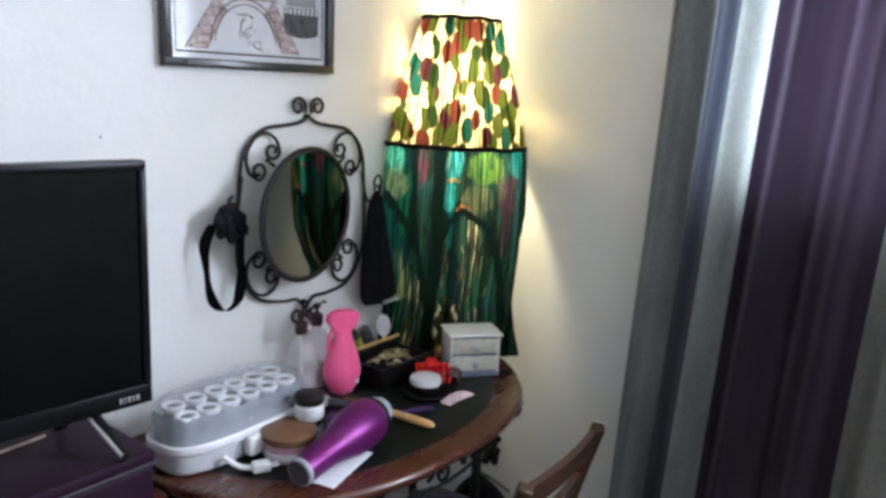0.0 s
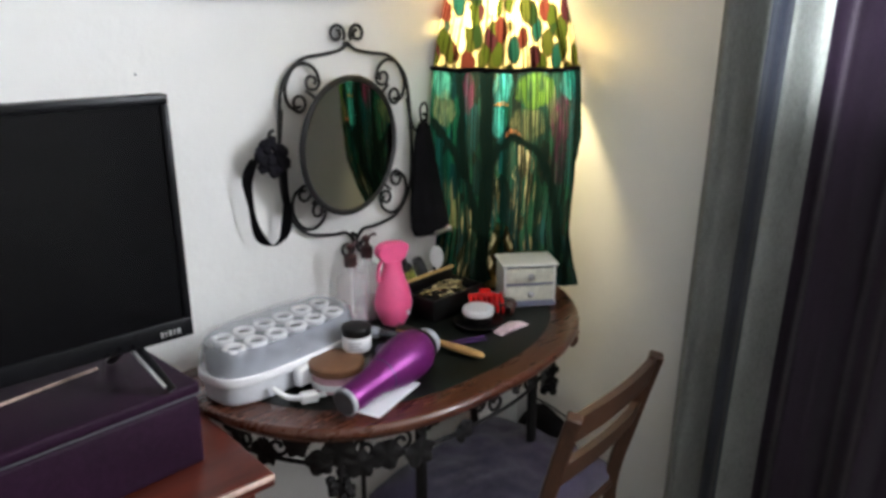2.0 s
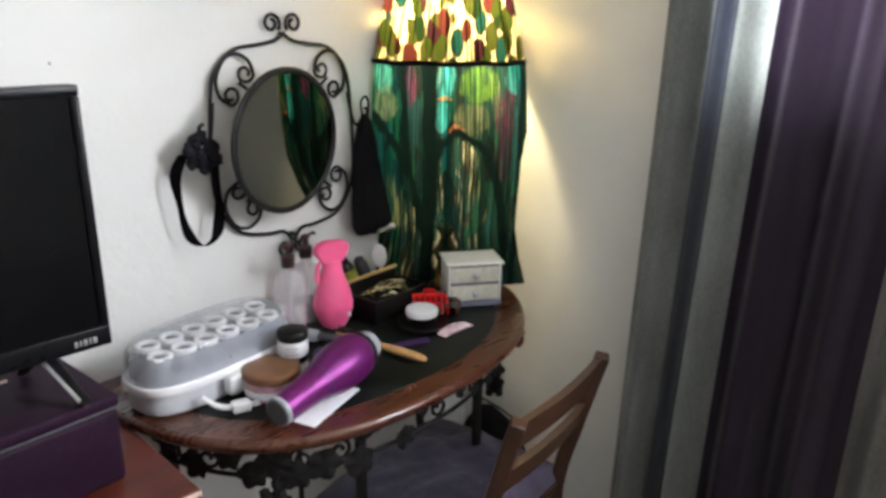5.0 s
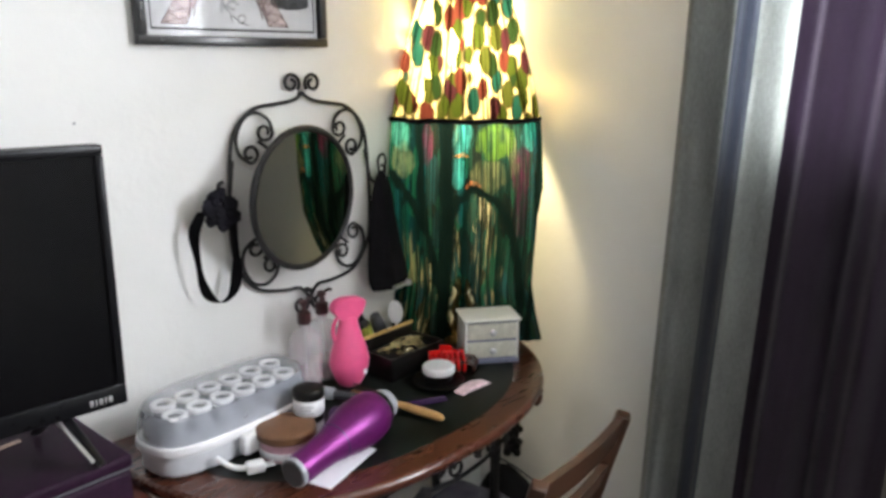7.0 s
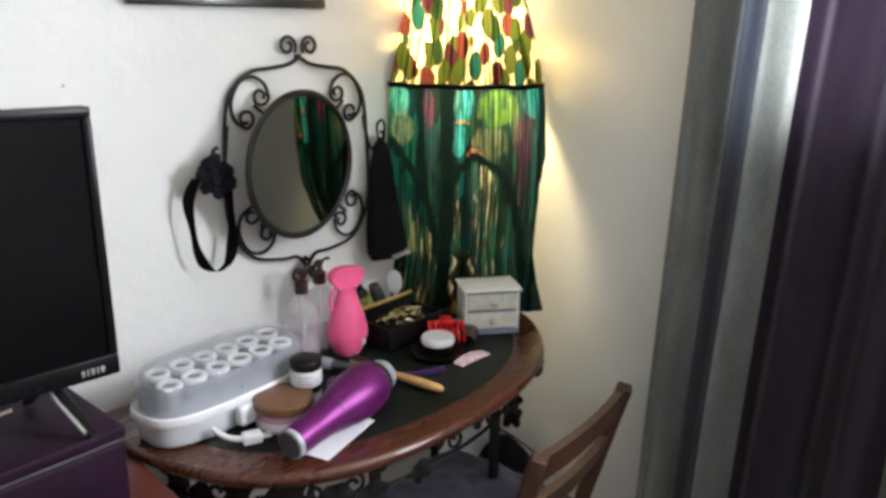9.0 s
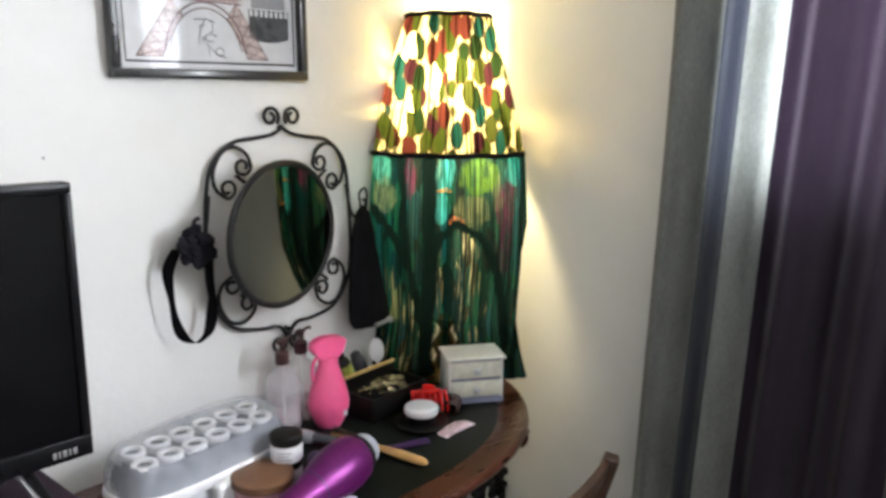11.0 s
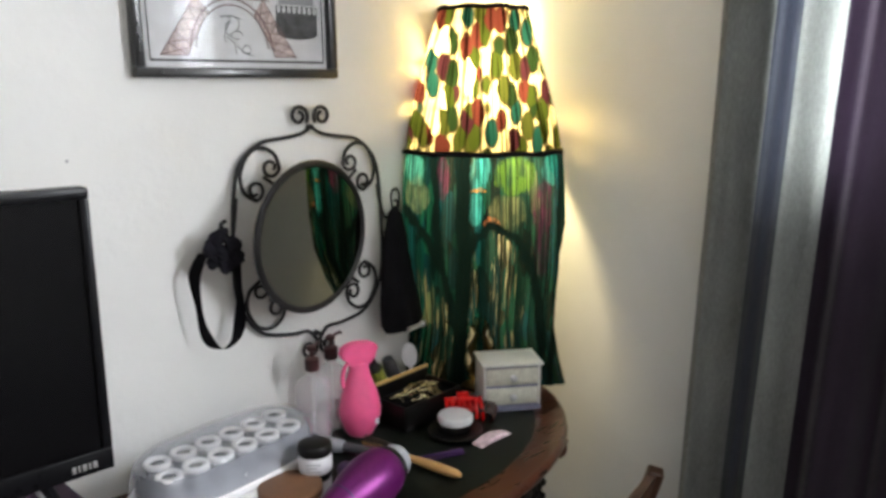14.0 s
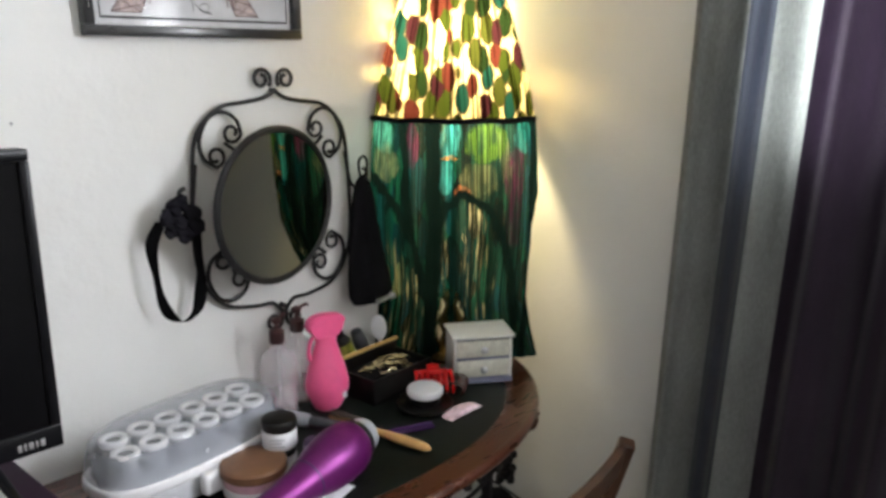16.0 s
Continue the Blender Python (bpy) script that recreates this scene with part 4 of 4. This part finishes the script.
part("hem", hoop(.990, .113, .101, .0040), BLACK_CLOTH, scarf, "dark gathered top hem")

# ---- chair ----
chair = thing("dining_chair", pose(-.368, -.727, 0, 0, 0, 8), "brown wooden ladder-back chair pushed up to table", "chair")


def post(x):
    pts = smooth_path([(x, .085, 0), (x, .075, .20), (x, .085, .42), (x, .040, .62), (x, -.012, .812)], 6)
    bm = bm_tube(pts, .024, 4, False, 1.0)
    bmesh.ops.bevel(bm, geom=list(bm.edges), offset=.003, segments=1, affect="EDGES")
    return bm


for x in (-.192, .192):
    part("back_post", post(x), OAK, chair)
    part("front_leg", bm_box(x - .02, x + .02, .445, .485, 0, .42, .004), OAK, chair)


def slat(z0, z1, y0, y1):
    bm = bmesh.new()
    n, rows = 12, []
    for i in range(n + 1):
        f = i / n
        x, bow = -.180 + .360 * f, -.012 * math.sin(math.pi * f)
        rows.append([bm.verts.new(p) for p in ((x, y0 + bow - .010, z0), (x, y0 + bow + .010, z0), (x, y1 + bow + .010, z1), (x, y1 + bow - .010, z1))])
    for a, b in zip(rows, rows[1:]):
        for j in range(4):
            bm.faces.new((a[j], b[j], b[(j + 1) % 4], a[(j + 1) % 4]))
    bm.faces.new(rows[0])
    bm.faces.new(rows[-1][::-1])
    bmesh.ops.recalc_face_normals(bm, faces=bm.faces)
    return bm


part("top_rail", slat(.738, .806, .008, -.008), OAK, chair, "broad curved top rail")
part("back_slat", slat(.615, .680, .042, .022), OAK, chair)
part("seat", bm_box(-.225, .225, .075, .500, .405, .430, .008, 3), OAK, chair)
for z, y in ((.18, .465), (.18, .08)):
    part("stretcher", bm_box(-.19, .19, y - .01, y + .01, z, z + .03, .003), OAK, chair)


def plush(w, d, h):
    bm = bmesh.new()
    bmesh.ops.create_grid(bm, x_segments=40, y_segments=34, size=1)
    top = {}
    for v in list(bm.verts):
        x, y = v.co.x, v.co.y
        e = max(0, 1 - abs(x) ** 4) ** .5 * max(0, 1 - abs(y) ** 4) ** .5
        v.co = Vector((x * w / 2 * (.97 + .04 * noise.noise(Vector((y * 3, x, 0)))), y * d / 2, .012 + h * e * (.9 + .22 * noise.noise(Vector((x * 2.6, y * 2.6, 4))) + .08 * noise.noise(Vector((x * 8, y * 8, 1))))))
    ext = bmesh.ops.extrude_edge_only(bm, edges=[e for e in bm.edges if e.is_boundary])
    for v in ext["geom"]:
        if isinstance(v, bmesh.types.BMVert):
            v.co.z = 0
    return bm


cush = thing("seat_cushion", pose(-.445, -.440, .431, 0, 0, 7), "crumpled grey-violet plush cushion on chair seat", "cushion")
part("pad", plush(.52, .42, .070), CUSHION, cush)

# ---- dark bag by the far wall ----
bag = thing("black_bag", pose(.015, -.23, 0, 0, 0, 80), "black fabric bag standing on floor against wall", "bag")
part("body", turned(bm_ball(.5, (0, 0, .5), (1, 1, 1), 4, .16, 3), Matrix.Diagonal((.30, .17, .385, 1))), BLACK_CLOTH, bag)
part("zip", bm_tube([(-.09, -.02, .385), (0, -.01, .398), (.09, -.02, .385)], .004, 6), DARK_GREY, bag)

# ---- things on the table ----
Z = TOP + .0006

# heated roller set
rs = thing("hot_roller_set", pose(-.900, -.202, Z, 0, 0, 8), "grey hot roller case with white rollers under clear lid", "roller set")


def capsule(a, b, k=40, n=3.0):
    return [(a * math.copysign(abs(math.cos(t)) ** (2 / n), math.cos(t)), b * math.copysign(abs(math.sin(t)) ** (2 / n), math.sin(t))) for t in [2 * math.pi * i / k for i in range(k)]]


RA, RB = .194, .090
part("base", bm_plate(capsule(RA - .010, RB - .008), 0, .050, .010, 3), PALE_GREY, rs, "pale grey case base")
part("white_band", bm_plate(capsule(RA, RB), .046, .068, .006, 3), WHITE_PL, rs, "white plastic band")
part("roller_tray", bm_plate(capsule(RA - .014, RB - .012), .064, .078, .003), GREY_PL, rs)


def dome():
    bm = bmesh.new()
    rows = []
    for k in range(9):
        f = k / 8
        s = 1 - .16 * f ** 2.2 if k < 8 else .80
        z = .066 + .070 * (1 - (1 - f) ** 1.8)
        rows.append([bm.verts.new((x * s * (RA - .004) / RA, y * s, z)) for x, y in capsule(RA, RB - .004)])
    for a, b in zip(rows, rows[1:]):
        for i in range(40):
            bm.faces.new((a[i], a[(i + 1) % 40], b[(i + 1) % 40], b[i]))
    bm.faces.new(rows[-1])
    for f in bm.faces:
        f.material_index = int(f.calc_center_median().z > .124)
    return bm


lid = part("lid", dome(), [LID_SIDE, CLEAR_LID], rs, "smoky clear plastic lid")
lid.visible_shadow = False
for i in range(6):
    for j, yy in enumerate((-.036, .026)):
        xx = -.146 + i * .0535 + (.014 if j else 0)
        ro = part("roller", bm_lathe([(.0225, .113), (.0240, .116), (.0245, .1205), (.0235, .1240), (.0160, .1240), (.0140, .1205), (.0135, .108), (.0125, .107)], 26), WHITE_PL, rs, "white ring-topped roller")
        ro.location = (xx, yy, 0)
        part("barrel", bm_lathe([(.017, .079), (.019, .083), (.019, .106), (.010, .1062)], 20), GREY_PL, ro, "grey ribbed barrel")
        # dark disc set nearly flush, in place of the shade inside the ring
        part("hole_shade", bm_lathe([(.0136, .1075), (.0138, .1195), (.001, .1198)], 18), DARK_GREY, ro)
part("latch", bm_box(-.045, .02, -RB - .022, -RB + .004, .012, .056, .009, 3), WHITE_PL, rs, "white front latch")
part("cord", bm_tube(smooth_path([(-.10, -RB - .002, .030), (-.085, -RB - .030, .014), (-.066, -RB - .052, .011)], 6), .006, 8), WHITE_PL, rs)
part("plug", turned(joined(bm_box(-.022, .016, -.013, .013, .001, .022, .005, 3), bm_tube([(.016, -.006, .011), (.034, -.006, .011)], .0026, 6), bm_tube([(.016, .006, .011), (.034, .006, .011)], .0026, 6)), Matrix.Translation((-.050, -RB - .062, 0)) @ Matrix.Rotation(radians(-28), 4, "Z")), WHITE_PL, rs, "white power plug")


def jar(name, at, label, r, h, lid_h, body, cap, lid_r=None, group=""):
    ob = thing(name, pose(at[0], at[1], at[2] if len(at) > 2 else Z), label, "jar", group)
    lr = lid_r or r * 1.02
    part("glass", bm_lathe([(r * .92, 0), (r, .004), (r, h * .92), (r * .94, h)], 36), body, ob)
    part("lid", bm_lathe([(lr * .96, h), (lr, h + .003), (lr, h + lid_h - .004), (lr * .95, h + lid_h - .0008), (lr * .90, h + lid_h), (.001, h + lid_h - .001)], 36), cap, ob)
    return ob


BJ = (-.772, -.312)
jar("lower_jar", BJ, "small white jar with black lid", .031, .043, .014, WHITE_PL, BLACK_PL)
j2 = jar("upper_jar", (*BJ, Z + .0575), "white jar with black lid stacked on another jar", .033, .036, .021, WHITE_PL, BLACK_PL)
part("label_lines", joined(*[turned(bm_box(-.014, .014 - .006 * (i % 2), -.0342, -.0332, .010 + i * .007, .0125 + i * .007, .0003), Matrix.Rotation(radians(-40), 4, "Z")) for i in range(3)]), LABEL_GREY, j2)
jb = jar("brown_lid_jar", (-.842, -.332), "rosy glass jar with broad brown lid", .056, .040, .020, PINK_CREAM, BROWN_LID, .061)
part("label_band", bm_lathe([(.0564, .008), (.0568, .009), (.0568, .022), (.0564, .023)], 36), WHITE_PL, jb, "pale label")

# hair dryer
hd = thing("hair_dryer", pose(-.908, -.462, Z), "metallic purple hair dryer lying on table", "hair dryer")
ax = Vector((.325, .075, 0)).normalized()
MD = Matrix.Translation((0, 0, .0325)) @ Matrix.Rotation(math.atan2(ax.y, ax.x), 4, "Z") @ Matrix.Rotation(radians(84), 4, "Y")
part("barrel", turned(bm_lathe([(.026, -.004), (.029, .000), (.030, .004), (.031, .05), (.0335, .09), (.041, .125), (.049, .155), (.0535, .19), (.0535, .215), (.049, .240), (.040, .252)], 40), MD), DRYER, hd, "metallic purple barrel")
part("nozzle_mouth", turned(bm_lathe([(.0255, -.0085), (.0265, -.0065), (.0265, .0), (.001, .001)], 32), MD), DARK_GREY, hd, "dark open nozzle")
part("nozzle_ring", turned(bm_lathe([(.0295, -.006), (.0305, -.003), (.0305, .003), (.0295, .005)], 36), MD), GREY_PL, hd)
part("seam", turned(bm_lathe([(.0380, .112), (.0392, .1135), (.0396, .1155), (.0386, .117)], 36), MD), PURPLE_PL, hd)
part("rear_collar", turned(bm_lathe([(.0400, .250), (.0405, .253), (.0400, .262), (.036, .266)], 36), MD), BLACK_PL, hd)
part("rear_grille", turned(bm_lathe([(.034, .264), (.034, .280), (.030, .288), (.001, .290)], 36), MD), GREY_PL, hd, "pale grey rear filter")
hm = Matrix.Translation((.20, .06, .020)) @ Matrix.Rotation(radians(80), 4, "Z") @ Matrix.Rotation(radians(90), 4, "Y")
part("handle", turned(bm_lathe([(.017, 0), (.019, .02), (.019, .10), (.016, .115)], 24), hm), PURPLE_PL, hd, "dark violet folded handle")

pp = thing("paper_note", pose(-.795, -.455, Z, 0, 0, 20), "small white sheet of paper under hair dryer", "paper")
part("sheet", bm_box(-.085, .085, -.030, .045, 0, .0009, 0), PAPER, pp, smooth=False)

# curling iron
ci = thing("curling_iron", pose(-.640, -.180, Z, 0, 0, -62), "grey and black curling iron lying on table", "curling iron")
MC = Matrix.Translation((-.10, 0, .017)) @ Matrix.Rotation(radians(90), 4, "Y")
part("handle", turned(bm_lathe([(.012, 0), (.015, .004), (.0165, .05), (.015, .12), (.012, .128)], 24), MC), GREY_PL, ci, "grey tapered handle")
part("barrel", turned(bm_lathe([(.0105, .128), (.0105, .24), (.006, .248)], 20), MC), DARK_GREY, ci, "dark barrel")
part("switch", bm_box(-.06, -.035, -.004, .004, .031, .036, .0015), BLACK_PL, ci)

# hairbrush
br = thing("hairbrush", pose(-.545, -.375, Z, 0, 0, 0), "wooden hairbrush with dark bristles lying on table", "hairbrush")
B0, B1 = Vector((.022, -.092, .012)), Vector((-.040, .155, .020))
bd = (B1 - B0)
part("handle", bm_tube([B0 + bd * (i / 14) * .55 for i in range(15)], .0118, 12, False, .85, taper=lambda f: .45 if f < .01 else .48 + .55 * math.sin(math.pi * (.22 + .72 * f))), BRUSH_WOOD, br, "pale lacquered handle")
part("head", bm_tube([B0 + bd * (.54 + .46 * i / 10) for i in range(11)], .0062, 12, False, .9, taper=lambda f: .8 + .5 * math.sin(math.pi * min(1, f * .9 + .05))), BRUSH_WOOD, br)
spikes = []
side = bd.cross(Vector((0, 0, 1))).normalized()
for i in range(22):
    c = B0 + bd * (.60 + .38 * i / 21) + Vector((0, 0, .004))
    for j in range(5):
        e = (side * (j - 2) * .0075 + Vector((0, 0, .015 - .004 * abs(j - 2))))
        spikes.append(bm_tube([c, c + e], .0009, 4))
part("bristles", joined(*spikes), BRISTLE, br, "rows of dark bristles")

# black open tray with pins
tr = thing("black_box", pose(-.366, -.150, Z, 0, 0, 5), "black open box with pale wooden lid edge and hair clips", "box")
part("base", bm_box(-.10, .10, -.062, .062, 0, .006, .002), BLACK_PL, tr)
for args in ((-.10, .10, -.062, -.056, .006, .060), (-.10, .10, .056, .062, .006, .078), (-.10, -.094, -.056, .056, .006, .060), (.094, .10, -.056, .056, .006, .060)):
    part("side_panel", bm_box(*args, .0015), BLACK_PL, tr)
part("lining", bm_box(-.092, .092, -.054, .054, .0065, .048, .004), BLACK_CLOTH, tr, "dark lining")
part("wooden_edge", bm_tube([(-.104, .060, .081), (-.03, .060, .082), (.05, .061, .082), (.104, .060, .083)], .0050, 6), BAMBOO, tr, "pale wooden edge")


def clip_shape():
    pts = smooth_path([(-.024, 0, 0), (-.008, .005, .003), (.012, .004, .002), (.022, 0, .001), (.012, -.004, .002), (-.008, -.004, .003), (-.022, -.001, .006)], 4)
    return bm_tube(pts, .0012, 5)


clip_mesh = None
for i in range(22):
    ob = thing("hair_clip", pose(-.366 + random.uniform(-.05, .055), -.158 + random.uniform(-.03, .030), Z + .0495 + .0045 * (i % 6), random.uniform(-12, 12), random.uniform(-25, 10) * (1 if i % 4 == 0 else .3), random.uniform(0, 180)), "small gold-toned metal hair clip lying in black box", "hair clip", "clips in the box")
    if clip_mesh is None:
        clip_mesh = part("wire", clip_shape(), CHROME, ob).data
    else:
        new("wire", clip_mesh).parent = ob


def bottle_pump(at, rz, label):
    ob = thing("pump_bottle", pose(at[0], at[1], Z, 0, 0, rz), label, "bottle", "pump bottles")
    b = part("bottle", bm_lathe([(.034, 0), (.039, .005), (.040, .02), (.040, .120), (.037, .136), (.026, .148), (.0135, .156), (.0125, .170)], 32), CLEAR, ob, "clear plastic bottle")
    b.visible_shadow = False
    part("liquid", bm_lathe([(.031, .003), (.0365, .006), (.0375, .02), (.0375, .05), (.001, .051)], 28), PINK_LIQUID, ob, "rosy liquid remains")
    part("tube", bm_tube([(0, 0, .15), (.004, 0, .08), (.010, .004, .012)], .0018, 6), WHITE_PL, ob)
    part("collar", bm_lathe([(.0150, .168), (.0165, .170), (.0165, .196), (.012, .199), (.006, .201)], 24), PUMP, ob)
    hd_ = part("pump_head", joined(bm_lathe([(.0045, .199), (.0045, .214), (.011, .216), (.0115, .224), (.004, .228)], 18), bm_tube([(0, 0, .221), (.036, 0, .223), (.043, 0, .219)], .0040, 8)), PUMP, ob, "dark brown pump head")
    return ob


bottle_pump((-.632, -.096), 30, "clear pump bottle with dark brown pump, nearly empty")
bottle_pump((-.556, -.062), 20, "clear pump bottle with dark brown pump, nearly empty")

# pink spray bottle
sp = thing("spray_bottle", pose(-.540, -.150, Z, 0, 0, -10), "bright pink plastic spray bottle", "bottle")
part("body", bm_lathe([(.022, 0), (.028, .004), (.036, .020), (.0460, .050), (.0470, .066), (.0400, .100), (.0300, .132), (.0230, .158), (.0215, .178)], 36, (1.1, .92)), PINK, sp)
head = bmesh.new()
prof = [(-.046, .210), (-.046, .196), (-.030, .186), (-.023, .170), (.023, .170), (.030, .188), (.043, .200), (.046, .214), (.030, .224), (-.014, .228), (-.038, .221)]
fr = [head.verts.new((x, -.015, z)) for x, z in prof]
bk = [head.verts.new((x, .015, z)) for x, z in prof]
head.faces.new(fr)
head.faces.new(bk[::-1])
for i in range(len(prof)):
    k = (i + 1) % len(prof)
    head.faces.new((fr[i], bk[i], bk[k], fr[k]))
bmesh.ops.bevel(head, geom=list(head.edges), offset=.004, segments=2, affect="EDGES")
part("spray_head", head, PINK, sp, "moulded pink spray head")
part("trigger", bm_tube(smooth_path([(-.024, 0, .186), (-.037, 0, .168), (-.042, 0, .145), (-.040, 0, .124)], 6), .0048, 8), PINK, sp)
# white patch laid on the body as its highlight
part("highlight_patch", bm_box(.020, .030, -.0375, -.0345, .034, .047, .0006), WHITE_PL, sp, "small white patch standing in for a highlight")

# tubes and brush behind the tray
tb = thing("olive_bottle", pose(-.378, -.052, Z + .008, 0, -24, 0), "dark bottle with yellow-green label leaning in corner", "bottle")
part("body", bm_lathe([(.018, 0), (.021, .004), (.021, .104), (.014, .118), (.010, .122)], 28), BLACK_PL, tb)
part("label", bm_lathe([(.0214, .060), (.0217, .062), (.0217, .102), (.0190, .104)], 28), GREEN_LABEL, tb, "mottled yellow-green label")
part("cap", bm_lathe([(.012, .120), (.013, .122), (.013, .138), (.010, .141)], 20), BLACK_PL, tb)
tc = thing("dark_tube", pose(-.326, -.050, Z + .007, 0, -24, 0), "dark grey cosmetic tube leaning beside bottle", "tube")
part("body", bm_lathe([(.015, 0), (.017, .004), (.018, .10), (.014, .122), (.006, .126)], 24), DARK_GREY, tc)
part("cap", bm_lathe([(.0185, .0), (.0185, .018), (.017, .020)], 24), BLACK_PL, tc)
ov = thing("white_oval_brush", pose(-.300, -.062, Z + .001, 0, -4, -42), "small white oval brush standing behind box", "brush")
part("oval", turned(bm_lathe([(.001, -.006), (.9, -.005), (1.0, 0), (.9, .005), (.001, .006)], 30), Matrix.Translation((0, 0, .112)) @ Matrix.Diagonal((.020, 1, .034, 1)) @ Matrix.Rotation(radians(90), 4, "X")), WHITE_PL, ov, "white oval back")
part("handle", bm_tube([(0, 0, .0), (0, 0, .086)], .0055, 8, flat=.8), WHITE_PL, ov)

# white-lidded jar on its dark dish
ds = thing("black_dish", pose(-.375, -.300, Z, 0, 0, -30), "shallow black dish under white-lidded jar", "dish")
part("dish", bm_lathe([(.056, 0), (.062, .003), (.067, .010), (.065, .011), (.056, .005), (.001, .0045)], 36), BLACK_PL, ds)
jar("white_lid_jar", (-.368, -.292, Z + .0055), "dark glass jar with white screw lid", .037, .020, .018, BLACK_PL, WHITE_PL, .042)

# red claw clip and tortoiseshell clip
def claw(name, at, rz, label, m, scale=1.0):
    ob = thing(name, pose(at[0], at[1], Z, 0, 0, rz), label, "hair clip", "claw clips")
    part("spine", bm_tube([(-.034 * scale, 0, .034 * scale), (0, 0, .039 * scale), (.034 * scale, 0, .034 * scale)], .0055 * scale, 8), m, ob)
    for s in (1, -1):
        jaw = []
        for i in range(7):
            x = (-.033 + .011 * i) * scale
            jaw.append(bm_tube(smooth_path([(x, s * .003, .037 * scale), (x, s * .020 * scale, .030 * scale), (x * 1.05, s * .026 * scale, .014 * scale), (x * 1.05, s * .018 * scale, .0035)], 4), .0035 * scale, 6, flat=1.3))
        part("jaw", joined(*jaw), m, ob, "row of curved teeth")
    part("grip", joined(bm_box(-.012 * scale, .012 * scale, -.016 * scale, -.004, .038 * scale, .047 * scale, .002), bm_box(-.012 * scale, .012 * scale, .004, .016 * scale, .038 * scale, .047 * scale, .002)), m, ob)


claw("red_claw_clip", (-.300, -.250), -38, "glossy red plastic claw clip", RED_PL, 1.3)
claw("tortoise_claw_clip", (-.262, -.292), 35, "dark tortoiseshell plastic claw clip", TORTOISE, .85)

sc_ = thing("sachet", pose(-.340, -.382, Z, 0, 0, 2), "crinkled pink and white sachet lying flat", "sachet")
bm = bm_box(-.050, .050, -.016, .016, 0, .013, .004)
bmesh.ops.subdivide_edges(bm, edges=bm.edges, cuts=2, use_grid_fill=True)
for v in bm.verts:
    v.co.z = max(0, v.co.z * (1 - .7 * (abs(v.co.x) / .050) ** 3) + .002 * noise.noise(v.co * 90)) if v.co.z > .002 else v.co.z
part("packet", bm, SACHET, sc_)
part("crimp", bm_box(.0485, .057, -.015, .015, .0005, .0022, .0004), SACHET, sc_)

cm = thing("violet_comb", pose(-.475, -.365, Z, 0, 0, -20), "violet plastic comb lying on table", "comb")
part("spine", bm_box(-.05, .05, .006, .014, .001, .005, .001), PURPLE_PL, cm)
part("teeth", joined(*[bm_box(-.048 + i * .0042, -.0458 + i * .0042, -.012, .006, .0015, .0040, 0) for i in range(23)]), PURPLE_PL, cm)

# jewellery box
jx = thing("jewelry_box", pose(-.184, -.308, Z, 0, 0, -33.5), "white two-drawer jewelry box with blue-grey trim", "jewelry box")
JW, JD = .146, .105
part("base", bm_box(-JW / 2 - .003, JW / 2 + .003, -.003, JD, 0, .013, .003), JEWEL_BLUE, jx, "blue-grey plinth")
part("carcass", joined(bm_box(-JW / 2, -JW / 2 + .006, 0, JD - .003, .013, .118, .001), bm_box(JW / 2 - .006, JW / 2, 0, JD - .003, .013, .118, .001), bm_box(-JW / 2 + .006, JW / 2 - .006, JD - .009, JD - .003, .013, .118, .001)), JEWEL_WHITE, jx)
for z0 in (.0132, .0625, .1135):
    part("divider", bm_box(-JW / 2 + .0062, JW / 2 - .0062, .001, JD - .0092, z0, z0 + .0044, 0), JEWEL_BLUE, jx, "blue-grey divider")
part("top", bm_box(-JW / 2 - .006, JW / 2 + .006, -.007, JD, .118, .126, .003, 3), JEWEL_WHITE, jx, "white painted lid")
for zz in (.018, .069):
    d = part("drawer", bm_box(-JW / 2 + .0075, JW / 2 - .0075, -.001, .085, zz, zz + .043, .0015), JEWEL_PATTERN, jx, "drawer with pale pattern")
    part("knob", turned(bm_lathe([(.003, 0), (.003, .005), (.0085, .008), (.0095, .013), (.006, .017), (.001, .018)], 18), Matrix.Translation((0, -.001, zz + .0215)) @ Matrix.Rotation(radians(90), 4, "X")), SILVER, d, "small faceted silver knob")
